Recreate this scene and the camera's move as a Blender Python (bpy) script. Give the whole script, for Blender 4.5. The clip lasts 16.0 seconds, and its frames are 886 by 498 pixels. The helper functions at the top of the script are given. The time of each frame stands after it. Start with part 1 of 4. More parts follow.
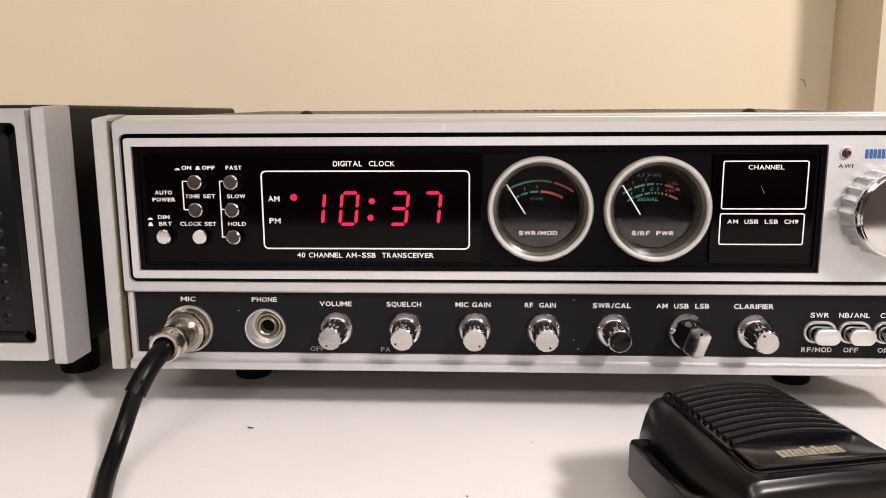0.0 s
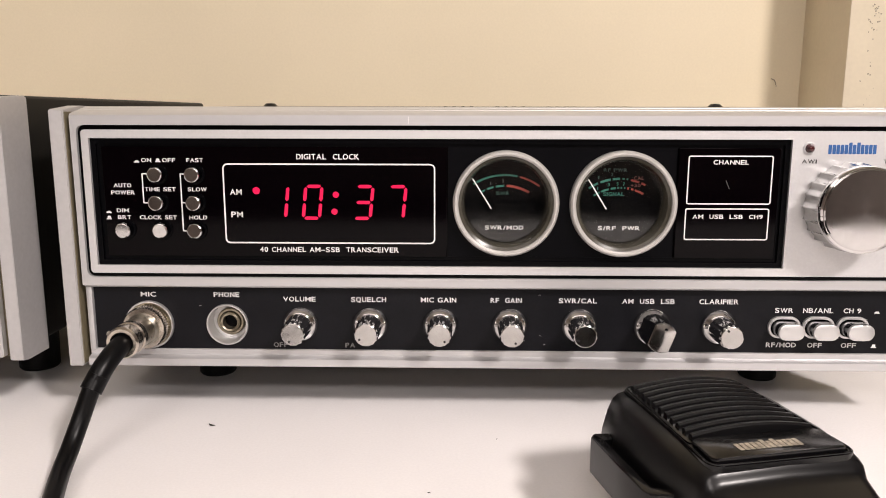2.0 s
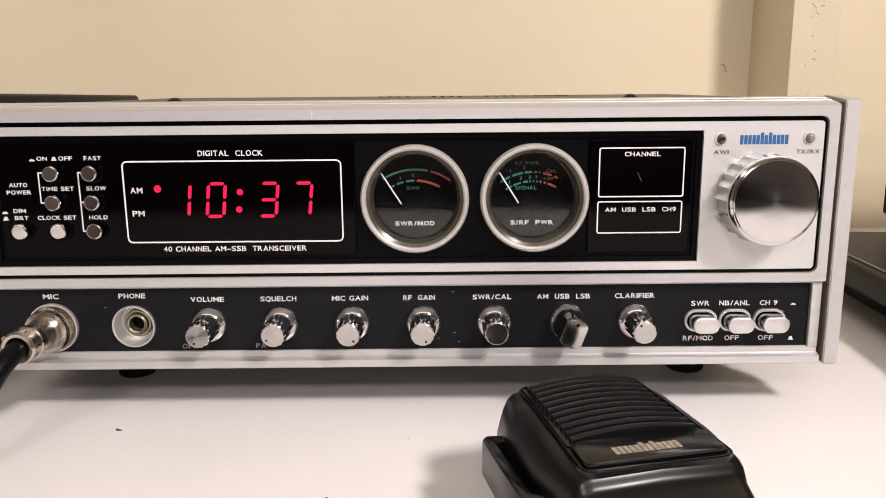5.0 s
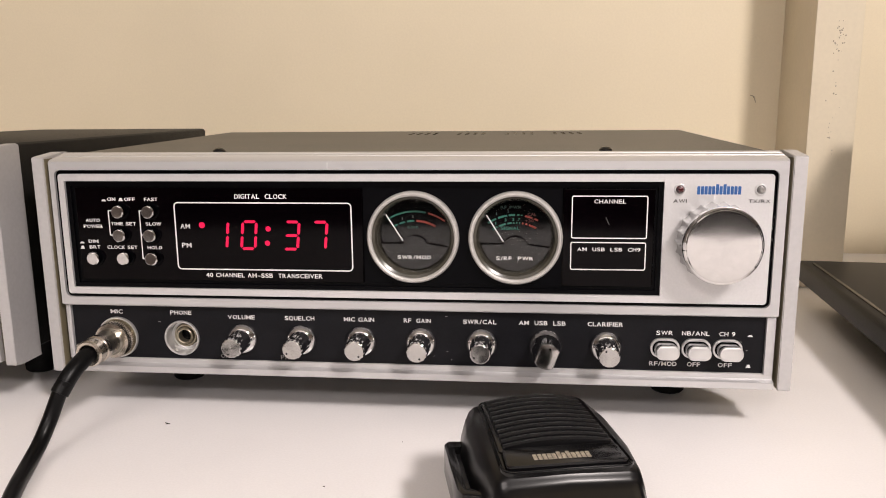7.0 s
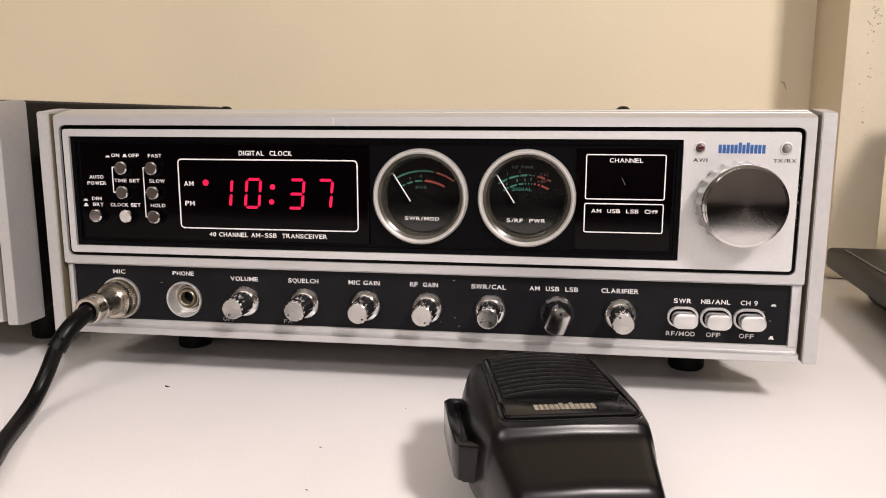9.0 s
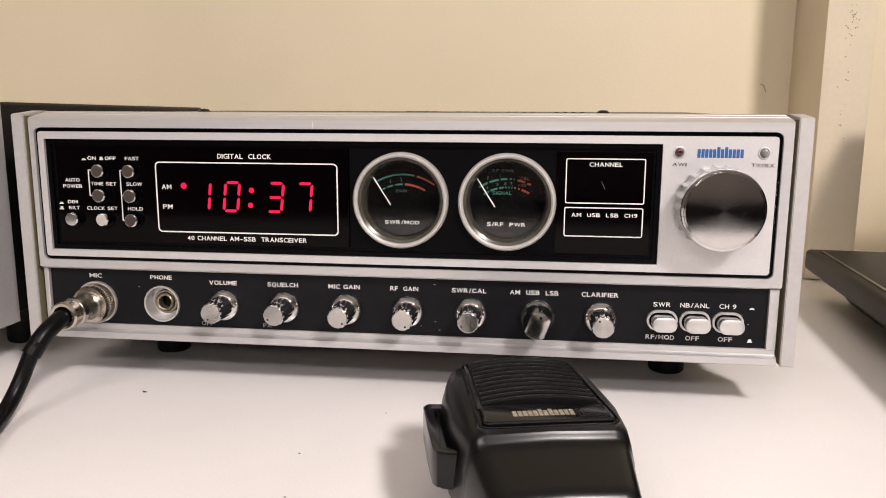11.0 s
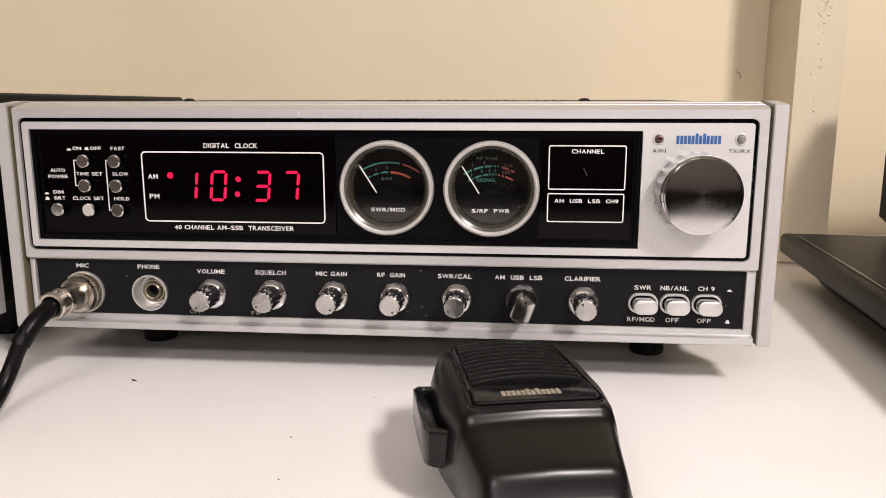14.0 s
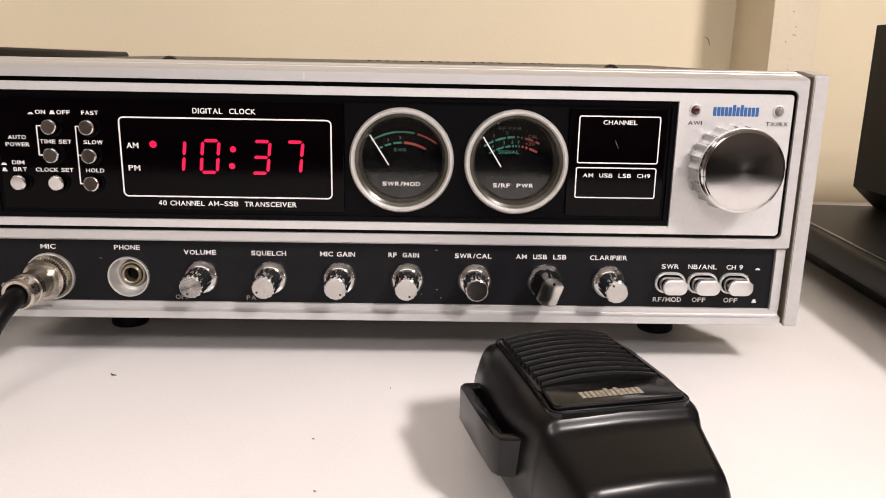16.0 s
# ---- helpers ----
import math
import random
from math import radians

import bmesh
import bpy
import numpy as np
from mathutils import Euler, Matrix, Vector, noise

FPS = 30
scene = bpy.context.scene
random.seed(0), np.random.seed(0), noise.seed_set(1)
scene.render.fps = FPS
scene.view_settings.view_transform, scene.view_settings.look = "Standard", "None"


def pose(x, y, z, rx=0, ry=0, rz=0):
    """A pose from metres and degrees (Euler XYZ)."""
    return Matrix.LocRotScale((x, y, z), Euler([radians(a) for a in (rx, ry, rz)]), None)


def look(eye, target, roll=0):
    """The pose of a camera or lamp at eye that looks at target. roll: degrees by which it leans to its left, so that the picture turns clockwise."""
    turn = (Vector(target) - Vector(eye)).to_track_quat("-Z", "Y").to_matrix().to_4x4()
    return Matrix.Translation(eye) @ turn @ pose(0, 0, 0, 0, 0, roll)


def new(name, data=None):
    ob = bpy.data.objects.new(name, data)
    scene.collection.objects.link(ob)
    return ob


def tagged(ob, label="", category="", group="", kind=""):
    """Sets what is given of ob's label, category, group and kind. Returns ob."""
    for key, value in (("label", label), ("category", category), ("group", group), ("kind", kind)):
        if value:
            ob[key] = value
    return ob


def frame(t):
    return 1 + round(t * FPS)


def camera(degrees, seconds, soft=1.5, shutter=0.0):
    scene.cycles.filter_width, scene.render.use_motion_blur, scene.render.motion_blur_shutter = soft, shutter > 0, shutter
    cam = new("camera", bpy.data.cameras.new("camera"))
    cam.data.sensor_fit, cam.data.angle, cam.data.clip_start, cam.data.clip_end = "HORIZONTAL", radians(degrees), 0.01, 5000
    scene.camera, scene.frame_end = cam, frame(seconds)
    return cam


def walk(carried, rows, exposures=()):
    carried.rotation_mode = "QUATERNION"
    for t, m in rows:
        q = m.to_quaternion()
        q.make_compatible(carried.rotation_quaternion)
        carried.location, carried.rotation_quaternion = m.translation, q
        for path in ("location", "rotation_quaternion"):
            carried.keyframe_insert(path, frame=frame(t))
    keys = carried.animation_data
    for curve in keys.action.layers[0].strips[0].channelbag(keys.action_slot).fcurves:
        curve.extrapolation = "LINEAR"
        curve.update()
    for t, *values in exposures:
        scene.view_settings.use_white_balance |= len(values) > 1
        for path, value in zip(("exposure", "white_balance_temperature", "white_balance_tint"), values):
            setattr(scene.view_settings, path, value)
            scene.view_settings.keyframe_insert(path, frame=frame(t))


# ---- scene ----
cam = camera(60.7, 16.0, soft=1.0)
PATH = [
    (0, (-0.022, -0.317, 0.135), (-0.115, 1.65, -0.218), -0.3),
    (0.5, (-0.02, -0.315, 0.134), (-0.125, 1.646, -0.243), -0.1),
    (1, (-0.02, -0.315, 0.133), (-0.089, 1.652, -0.225), 0.5),
    (1.5, (-0.017, -0.315, 0.133), (-0.067, 1.654, -0.219), 0.4),
    (2, (-0.016, -0.314, 0.132), (-0.055, 1.654, -0.22), 0.1),
    (2.5, (-0.015, -0.314, 0.132), (-0.048, 1.654, -0.219), -0.0),
    (3, (-0.013, -0.313, 0.131), (-0.044, 1.654, -0.227), -0.1),
    (3.5, (-0.013, -0.313, 0.132), (-0.042, 1.654, -0.23), -0.2),
    (4, (-0.013, -0.313, 0.132), (-0.036, 1.653, -0.234), -0.2),
    (4.5, (-0.005, -0.31, 0.134), (-0.017, 1.655, -0.24), -0.3),
    (5, (0.015, -0.306, 0.135), (0.017, 1.656, -0.254), -0.5),
    (5.2, (0.016, -0.307, 0.133), (0.029, 1.654, -0.259), -0.6),
    (7.3, (0.061, -0.355, 0.158), (-0.174, 1.597, -0.209), -0.5),
    (7.5, (0.063, -0.343, 0.148), (-0.187, 1.608, -0.216), -0.5),
    (8, (0.06, -0.334, 0.142), (-0.214, 1.616, -0.212), -0.5),
    (8.5, (0.069, -0.338, 0.143), (-0.205, 1.612, -0.206), -0.2),
    (9, (0.063, -0.343, 0.131), (-0.212, 1.609, -0.211), 0.1),
    (9.2, (0.064, -0.341, 0.133), (-0.21, 1.611, -0.203), 0.1),
    (11.5, (0.065, -0.342, 0.133), (-0.157, 1.615, -0.215), 0.4),
    (12, (0.066, -0.344, 0.133), (-0.149, 1.614, -0.218), 0.5),
    (12.5, (0.065, -0.344, 0.133), (-0.145, 1.614, -0.216), 0.5),
    (13, (0.065, -0.344, 0.133), (-0.141, 1.614, -0.216), 0.5),
    (13.5, (0.064, -0.346, 0.132), (-0.138, 1.612, -0.225), 0.3),
    (14, (0.062, -0.348, 0.133), (-0.115, 1.609, -0.24), 0.0),
    (14.5, (0.047, -0.346, 0.14), (-0.104, 1.61, -0.251), -0.2),
    (15, (0.03, -0.328, 0.134), (-0.045, 1.623, -0.302), -0.2),
    (15.5, (0.017, -0.322, 0.134), (0.026, 1.624, -0.327), 1.0),
    (16, (0.015, -0.321, 0.135), (0.059, 1.622, -0.339), 1.1),
]
walk(cam, [(t, look(eye, target, roll)) for t, eye, target, roll in PATH],
     [(0, 0.11), (4.0, 0.10), (5.2, 0.06), (7.3, -0.02), (13.5, -0.02), (15.0, 0.06), (16.0, 0.08)])

# ---- light ----
world = bpy.data.worlds.new("room_air")
world.use_nodes = True
world.node_tree.nodes["Background"].inputs[0].default_value = (1.0, 0.93, 0.84, 1)
world.node_tree.nodes["Background"].inputs[1].default_value = 0.02
scene.world = world


def area_lamp(name, eye, target, sx, sy, watts, colour):
    d = bpy.data.lights.new(name, "AREA")
    d.shape, d.size, d.size_y, d.energy, d.color = "RECTANGLE", sx, sy, watts, colour
    ob = new(name, d)
    ob.matrix_world = look(eye, target)
    return ob


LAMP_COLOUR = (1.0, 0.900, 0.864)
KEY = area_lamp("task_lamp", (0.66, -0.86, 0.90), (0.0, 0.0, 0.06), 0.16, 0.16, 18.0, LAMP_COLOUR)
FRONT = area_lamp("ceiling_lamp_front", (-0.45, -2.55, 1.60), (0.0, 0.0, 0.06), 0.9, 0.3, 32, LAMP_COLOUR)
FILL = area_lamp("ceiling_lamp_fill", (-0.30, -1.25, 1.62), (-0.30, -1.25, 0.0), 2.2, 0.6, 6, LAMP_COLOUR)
# unseen lamp added to brighten the south wall that the tuning knob mirrors
BACK = area_lamp("back_wall_fill", (0.3, -4.4, 1.62), (0.3, -4.4, 0.0), 2.4, 0.8, 60, LAMP_COLOUR)

# ---- materials ----


def material(name, colour, rough=0.5, metal=0.0, grain=0.0, grain_scale=400.0, stain=0.0, stain_scale=12.0, bump=0.0,
             stretch=(1, 1, 1), coat=0.0, spec=0.5, aniso=0.0, wear=0.0):
    m = bpy.data.materials.new(name)
    m.use_nodes = True
    nt = m.node_tree
    b = nt.nodes["Principled BSDF"]
    b.inputs["Roughness"].default_value = rough
    b.inputs["Metallic"].default_value = metal
    b.inputs["Coat Weight"].default_value = coat
    b.inputs["Coat Roughness"].default_value = 0.05
    b.inputs["Specular IOR Level"].default_value = spec
    base = nt.nodes.new("ShaderNodeRGB")
    base.outputs[0].default_value = (*colour, 1)
    out = base.outputs[0]
    co = nt.nodes.new("ShaderNodeTexCoord")
    mp = nt.nodes.new("ShaderNodeMapping")
    mp.inputs["Scale"].default_value = stretch
    nt.links.new(co.outputs["Object"], mp.inputs["Vector"])

    def noise_tex(scale, detail=4.0):
        n = nt.nodes.new("ShaderNodeTexNoise")
        n.inputs["Scale"].default_value = scale
        n.inputs["Detail"].default_value = detail
        nt.links.new(mp.outputs[0], n.inputs["Vector"])
        return n

    def darken(out, fac_socket, amount):
        r = nt.nodes.new("ShaderNodeMapRange")
        r.inputs["From Min"].default_value, r.inputs["From Max"].default_value = 0.3, 0.7
        r.inputs["To Min"].default_value, r.inputs["To Max"].default_value = 1 - amount, 1 + amount * 0.4
        nt.links.new(fac_socket, r.inputs["Value"])
        mx = nt.nodes.new("ShaderNodeVectorMath")
        mx.operation = "SCALE"
        nt.links.new(out, mx.inputs[0])
        nt.links.new(r.outputs[0], mx.inputs["Scale"])
        return mx.outputs[0]

    fine = noise_tex(grain_scale)
    if grain:
        out = darken(out, fine.outputs["Fac"], grain)
    if stain:
        out = darken(out, noise_tex(stain_scale, 6.0).outputs["Fac"], stain)
    nt.links.new(out, b.inputs["Base Color"])
    if wear:
        r = nt.nodes.new("ShaderNodeMapRange")
        r.inputs["To Min"].default_value, r.inputs["To Max"].default_value = max(0.02, rough - wear), rough + wear
        nt.links.new(noise_tex(stain_scale * 3, 5.0).outputs["Fac"], r.inputs["Value"])
        nt.links.new(r.outputs[0], b.inputs["Roughness"])
    if bump:
        bp = nt.nodes.new("ShaderNodeBump")
        bp.inputs["Strength"].default_value = bump
        bp.inputs["Distance"].default_value = 0.0004
        nt.links.new(fine.outputs["Fac"], bp.inputs["Height"])
        nt.links.new(bp.outputs[0], b.inputs["Normal"])
    if aniso:
        b.inputs["Anisotropic"].default_value = aniso
        b.inputs["Anisotropic Rotation"].default_value = 0.25
        tn = nt.nodes.new("ShaderNodeTangent")
        tn.direction_type, tn.axis = "RADIAL", "Y"
        nt.links.new(tn.outputs[0], b.inputs["Tangent"])
    return m


def glow(name, colour, strength):
    m = bpy.data.materials.new(name)
    m.use_nodes = True
    b = m.node_tree.nodes["Principled BSDF"]
    b.inputs["Base Color"].default_value = (0.02, 0.0, 0.004, 1)
    b.inputs["Roughness"].default_value = 0.3
    b.inputs["Emission Color"].default_value = (*colour, 1)
    b.inputs["Emission Strength"].default_value = strength
    return m


def clear(name, colour=(1, 1, 1), rough=0.02, ior=1.45):
    """Thin clear pane: see-through with a Fresnel gloss."""
    m = bpy.data.materials.new(name)
    m.use_nodes = True
    nt = m.node_tree
    nt.nodes.remove(nt.nodes["Principled BSDF"])
    see, gloss, mix, fr = (nt.nodes.new(k) for k in ("ShaderNodeBsdfTransparent", "ShaderNodeBsdfGlossy", "ShaderNodeMixShader", "ShaderNodeFresnel"))
    see.inputs["Color"].default_value = (*colour, 1)
    gloss.inputs["Roughness"].default_value = rough
    fr.inputs["IOR"].default_value = ior
    nt.links.new(fr.outputs[0], mix.inputs[0])
    nt.links.new(see.outputs[0], mix.inputs[1])
    nt.links.new(gloss.outputs[0], mix.inputs[2])
    nt.links.new(mix.outputs[0], nt.nodes["Material Output"].inputs["Surface"])
    return m


M_DESK = material("white_laminate", (0.86, 0.838, 0.833), 0.50, spec=0.3, grain=0.03, grain_scale=900, stain=0.05, stain_scale=9, bump=0.05, wear=0.08)
M_WALL = material("cream_paint", (0.70, 0.614, 0.446), 0.55, grain=0.03, grain_scale=500, stain=0.05, stain_scale=5, bump=0.15)
M_POST = material("cream_gloss_paint", (0.72, 0.636, 0.482), 0.55, grain=0.03, grain_scale=300, stain=0.06, stain_scale=14, bump=0.12)
M_CEIL = material("white_ceiling", (0.80, 0.78, 0.74), 0.8, grain=0.05, grain_scale=60, stain=0.04)
M_ROOM = material("dull_room_wall", (0.44, 0.375, 0.335), 0.8, grain=0.05, grain_scale=80, stain=0.15, stain_scale=2)
M_FLOOR = material("dark_carpet", (0.022, 0.019, 0.018), 0.9, grain=0.3, grain_scale=300, stain=0.2, bump=0.3)
M_ALU = material("satin_silver_aluminium", (0.57, 0.565, 0.57), 0.42, 0.6, grain=0.06, grain_scale=260, stain=0.05, stain_scale=30, bump=0.06, stretch=(0.02, 1, 1), wear=0.06)
M_CAP = material("silver_end_trim", (0.49, 0.48, 0.48), 0.50, 0.4, grain=0.05, grain_scale=500, stain=0.05, stain_scale=25, bump=0.05, wear=0.06)
M_PLATE = material("silver_white_plate", (0.66, 0.655, 0.66), 0.42, 0.6, grain=0.04, grain_scale=900, stain=0.03, stain_scale=25, bump=0.05)
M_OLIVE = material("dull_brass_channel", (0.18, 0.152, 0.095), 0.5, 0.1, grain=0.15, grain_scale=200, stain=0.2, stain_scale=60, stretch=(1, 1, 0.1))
M_INLAY = material("black_gloss_inlay", (0.0014, 0.0014, 0.002), 0.22, spec=0.06, grain=0.2, grain_scale=300, stain=0.3, stain_scale=80)
M_BEZEL = material("black_window_frame", (0.0014, 0.0014, 0.002), 0.30, spec=0.07, grain=0.2, grain_scale=500, stain=0.2, stain_scale=60)
M_FACE = material("satin_black_face", (0.0016, 0.0016, 0.0024), 0.35, spec=0.07, grain=0.2, grain_scale=800, stain=0.15, stain_scale=60)
M_CLOCKWIN = material("dark_red_window", (0.0010, 0.0004, 0.0008), 0.08, grain=0.1, stain=0.2, stain_scale=50, spec=0.09)
M_LOWER = material("charcoal_lower_panel", (0.0058, 0.0058, 0.0076), 0.45, spec=0.15, grain=0.2, grain_scale=900, stain=0.25, stain_scale=70, bump=0.06)
M_CHROME = material("chrome", (0.72, 0.71, 0.705), 0.07, 1.0, grain=0.03, stain=0.08, stain_scale=200, wear=0.03)
M_SATIN = material("satin_chrome", (0.42, 0.415, 0.41), 0.12, 1.0, grain=0.03, stain=0.08, stain_scale=200)
M_SPUN = material("spun_aluminium", (0.54, 0.53, 0.525), 0.07, 1.0, grain=0.03, stain=0.05, stain_scale=200, aniso=0.8)
M_KNOBCAP = material("spun_knob_cap", (0.50, 0.49, 0.48), 0.16, 1.0, grain=0.03, stain=0.08, stain_scale=200, aniso=0.8)
M_NICKEL = material("warm_nickel", (0.66, 0.60, 0.52), 0.22, 1.0, grain=0.08, grain_scale=700, stain=0.25, stain_scale=180, wear=0.08)
M_BRASS = material("dull_brass", (0.36, 0.32, 0.24), 0.28, 0.9, grain=0.1, grain_scale=700, stain=0.25, stain_scale=180)
M_STEEL = material("dark_steel_barrel", (0.36, 0.335, 0.29), 0.30, 1.0, grain=0.1, stain=0.3, stain_scale=150, wear=0.1)
M_SMOKESHADE = material("smoked_shaded_chrome", (0.26, 0.26, 0.265), 0.12, 1.0, grain=0.05, stain=0.2, stain_scale=150)
M_SWITCH = material("polished_switch_cap", (0.66, 0.655, 0.65), 0.38, 0.8, stain=0.06, stain_scale=150)
M_COVER = material("dark_vinyl_painted_cover", (0.085, 0.075, 0.060), 0.50, grain=0.25, grain_scale=1500, stain=0.12, stain_scale=25, bump=0.35)
M_SPEAKER = material("speaker_black_vinyl", (0.0075, 0.007, 0.0065), 0.50, spec=0.22, grain=0.25, grain_scale=1500, stain=0.15, stain_scale=25, bump=0.35)
M_GRILLE = material("black_moulded_grille", (0.002, 0.002, 0.0024), 0.28, spec=0.26, grain=0.1, grain_scale=700, stain=0.1, stain_scale=60)
M_RUBBER = material("black_rubber", (0.003, 0.003, 0.003), 0.5, spec=0.18, grain=0.2, grain_scale=400, stain=0.2, stain_scale=80)
M_CABLE = material("black_cable_jacket", (0.002, 0.002, 0.0022), 0.36, spec=0.18, grain=0.2, grain_scale=500, stain=0.25, stain_scale=120)
M_MIC = material("black_mic_plastic", (0.0040, 0.0039, 0.0043), 0.29, spec=0.32, grain=0.10, grain_scale=2600, stain=0.08, stain_scale=60, bump=0.012, wear=0.02)
M_MICGLOSS = material("black_mic_gloss", (0.0034, 0.0033, 0.0037), 0.18, spec=0.32, grain=0.1, grain_scale=900, stain=0.1, stain_scale=120, wear=0.03)
M_CASE = material("dark_grey_case_plastic", (0.0070, 0.0065, 0.0062), 0.45, spec=0.16, grain=0.2, grain_scale=1200, stain=0.2, stain_scale=25, bump=0.2)
M_CASEGLOSS = material("dark_gloss_rim", (0.02, 0.018, 0.017), 0.25, spec=0.5, stain=0.2, stain_scale=40)
M_SCREW = material("black_screw", (0.012, 0.011, 0.010), 0.22, 0.3, stain=0.2, stain_scale=100)
M_WHITE = material("white_print", (0.72, 0.705, 0.70), 0.5, stain=0.05, stain_scale=300)
M_GREYPRINT = material("worn_grey_print", (0.28, 0.27, 0.265), 0.5, grain=0.4, grain_scale=1500, stain=0.2, stain_scale=300)
M_DARKPRINT = material("dark_print", (0.028, 0.025, 0.026), 0.5, grain=0.2, grain_scale=900)
M_BLUE = material("blue_print", (0.018, 0.095, 0.29), 0.5, stain=0.08, stain_scale=300)
M_BADGE = material("worn_gold_print", (0.42, 0.37, 0.29), 0.45, 0.2, grain=0.5, grain_scale=900, stain=0.3, stain_scale=400)
M_GREEN = material("green_dial_print", (0.012, 0.115, 0.085), 0.5, grain=0.2, grain_scale=900)
M_RED = material("red_dial_print", (0.24, 0.03, 0.018), 0.5, grain=0.2, grain_scale=900)
M_DIMGREEN = material("faded_green_dial_print", (0.010, 0.045, 0.036), 0.5, grain=0.2, grain_scale=900)
M_DIMRED = material("faded_red_dial_print", (0.10, 0.022, 0.015), 0.5, grain=0.2, grain_scale=900)
M_DIMPRINT = material("dim_dial_print", (0.05, 0.052, 0.05), 0.5, grain=0.2)
M_DIAL = material("dark_dial", (0.0026, 0.0026, 0.0028), 0.07, spec=0.42, stain=0.06, stain_scale=80)
M_DIALREFLECT = material("grey_hump_reflection", (0.0045, 0.0044, 0.0044), 0.07, spec=0.5, stain=0.06, stain_scale=80)
M_RING = material("silver_meter_ring", (0.56, 0.545, 0.52), 0.42, 0.5, grain=0.06, grain_scale=500, stain=0.10, stain_scale=80)
M_WELL = material("meter_well_plastic", (0.060, 0.055, 0.042), 0.25, grain=0.2, stain=0.3, stain_scale=120)
M_GLASS = clear("meter_glass", ior=1.12)
M_LEDRED = material("unlit_red_lens", (0.05, 0.003, 0.005), 0.12, coat=0.5, stain=0.1)
M_LEDGREY = material("unlit_clear_lens", (0.20, 0.19, 0.18), 0.12, coat=0.5, stain=0.1)
M_DIGIT = glow("lit_red_digit", (1.0, 0.003, 0.075), 1.08)
M_SCUFF = material("dark_scuff", (0.36, 0.31, 0.235), 0.7, grain=0.4, grain_scale=1200)
M_CRUMB = material("dark_crumb", (0.03, 0.025, 0.02), 0.7, grain=0.4, grain_scale=900)

# ---- building helpers ----
WORLD = {}


def thing(name, base, label, category, group=""):
    e = new(name)
    e.empty_display_size = 0.02
    e.location = base
    WORLD[e.name] = Matrix.Translation(base)
    return tagged(e, label, category, group)


def finish(bm, name, angle=28):
    bmesh.ops.recalc_face_normals(bm, faces=bm.faces)
    me = bpy.data.meshes.new(name)
    bm.to_mesh(me)
    bm.free()
    me.shade_smooth()
    me.set_sharp_from_angle(angle=radians(angle))
    return me


def put(name, me, mat, parent=None, at=None, label=""):
    """Links a mesh as one object, in world metres, under its thing or part."""
    if mat and not me.materials:
        me.materials.append(mat)
    ob = new(name, me)
    w = at if at is not None else Matrix()
    if parent is not None:
        ob.parent = parent
        ob.matrix_parent_inverse = WORLD[parent.name].inverted()
    ob.matrix_basis = w
    WORLD[ob.name] = w
    if label:
        ob["label"] = label
    return ob


def part(name, bm, mat, parent=None, label="", at=None, angle=28):
    return put(name, finish(bm, name, angle), mat, parent, at, label)


def structure(name, bm, mat, label, category):
    return tagged(part(name, bm, mat), label, category, kind="structure")


def box(bm, x0, x1, y0, y1, z0, z1, bevel=0.0, seg=2):
    b = bmesh.new()
    bmesh.ops.create_cube(b, size=1, matrix=Matrix.Translation(((x0 + x1) / 2, (y0 + y1) / 2, (z0 + z1) / 2)) @ Matrix.Diagonal((x1 - x0, y1 - y0, z1 - z0, 1)))
    if bevel:
        bmesh.ops.bevel(b, geom=list(b.edges), offset=bevel, segments=seg, profile=0.5, affect="EDGES")
    join(bm, b)
    return bm


def join(bm, other):
    me = bpy.data.meshes.new("tmp")
    other.to_mesh(me)
    other.free()
    bm.from_mesh(me)
    bpy.data.meshes.remove(me)


def solid_box(*a, **k):
    return box(bmesh.new(), *a, **k)


def lathe(bm, profile, cx=0.0, cz=0.0, seg=40, flutes=0, depth=0.0, flute_rows=(), sharp=2.0):
    """Turns (radius, y) rows round the y axis at (cx, cz); flutes scallop the rows named."""
    rows = []
    for i, (r, y) in enumerate(profile):
        if r < 1e-6:
            rows.append([bm.verts.new((cx, y, cz))])
            continue
        ring = []
        for k in range(seg):
            a = 2 * math.pi * k / seg
            rr = r * (1 - depth * abs(math.sin(a * flutes / 2)) ** sharp) if flutes and i in flute_rows else r
            ring.append(bm.verts.new((cx + rr * math.cos(a), y, cz + rr * math.sin(a))))
        rows.append(ring)
    for a, b in zip(rows, rows[1:]):
        for k in range(seg):
            n = (k + 1) % seg
            if len(a) == 1 and len(b) > 1:
                bm.faces.new((a[0], b[k], b[n]))
            elif len(b) == 1 and len(a) > 1:
                bm.faces.new((a[k], a[n], b[0]))
            elif len(a) > 1:
                bm.faces.new((a[k], a[n], b[n], b[k]))
    return bm


def rounded(x0, x1, z0, z1, r, n=5):
    pts = []
    for cx, cz, a0 in ((x1 - r, z1 - r, 0), (x0 + r, z1 - r, 90), (x0 + r, z0 + r, 180), (x1 - r, z0 + r, 270)):
        for k in range(n + 1):
            a = radians(a0 + 90 * k / n)
            pts.append((cx + r * math.cos(a), cz + r * math.sin(a)))
    return pts


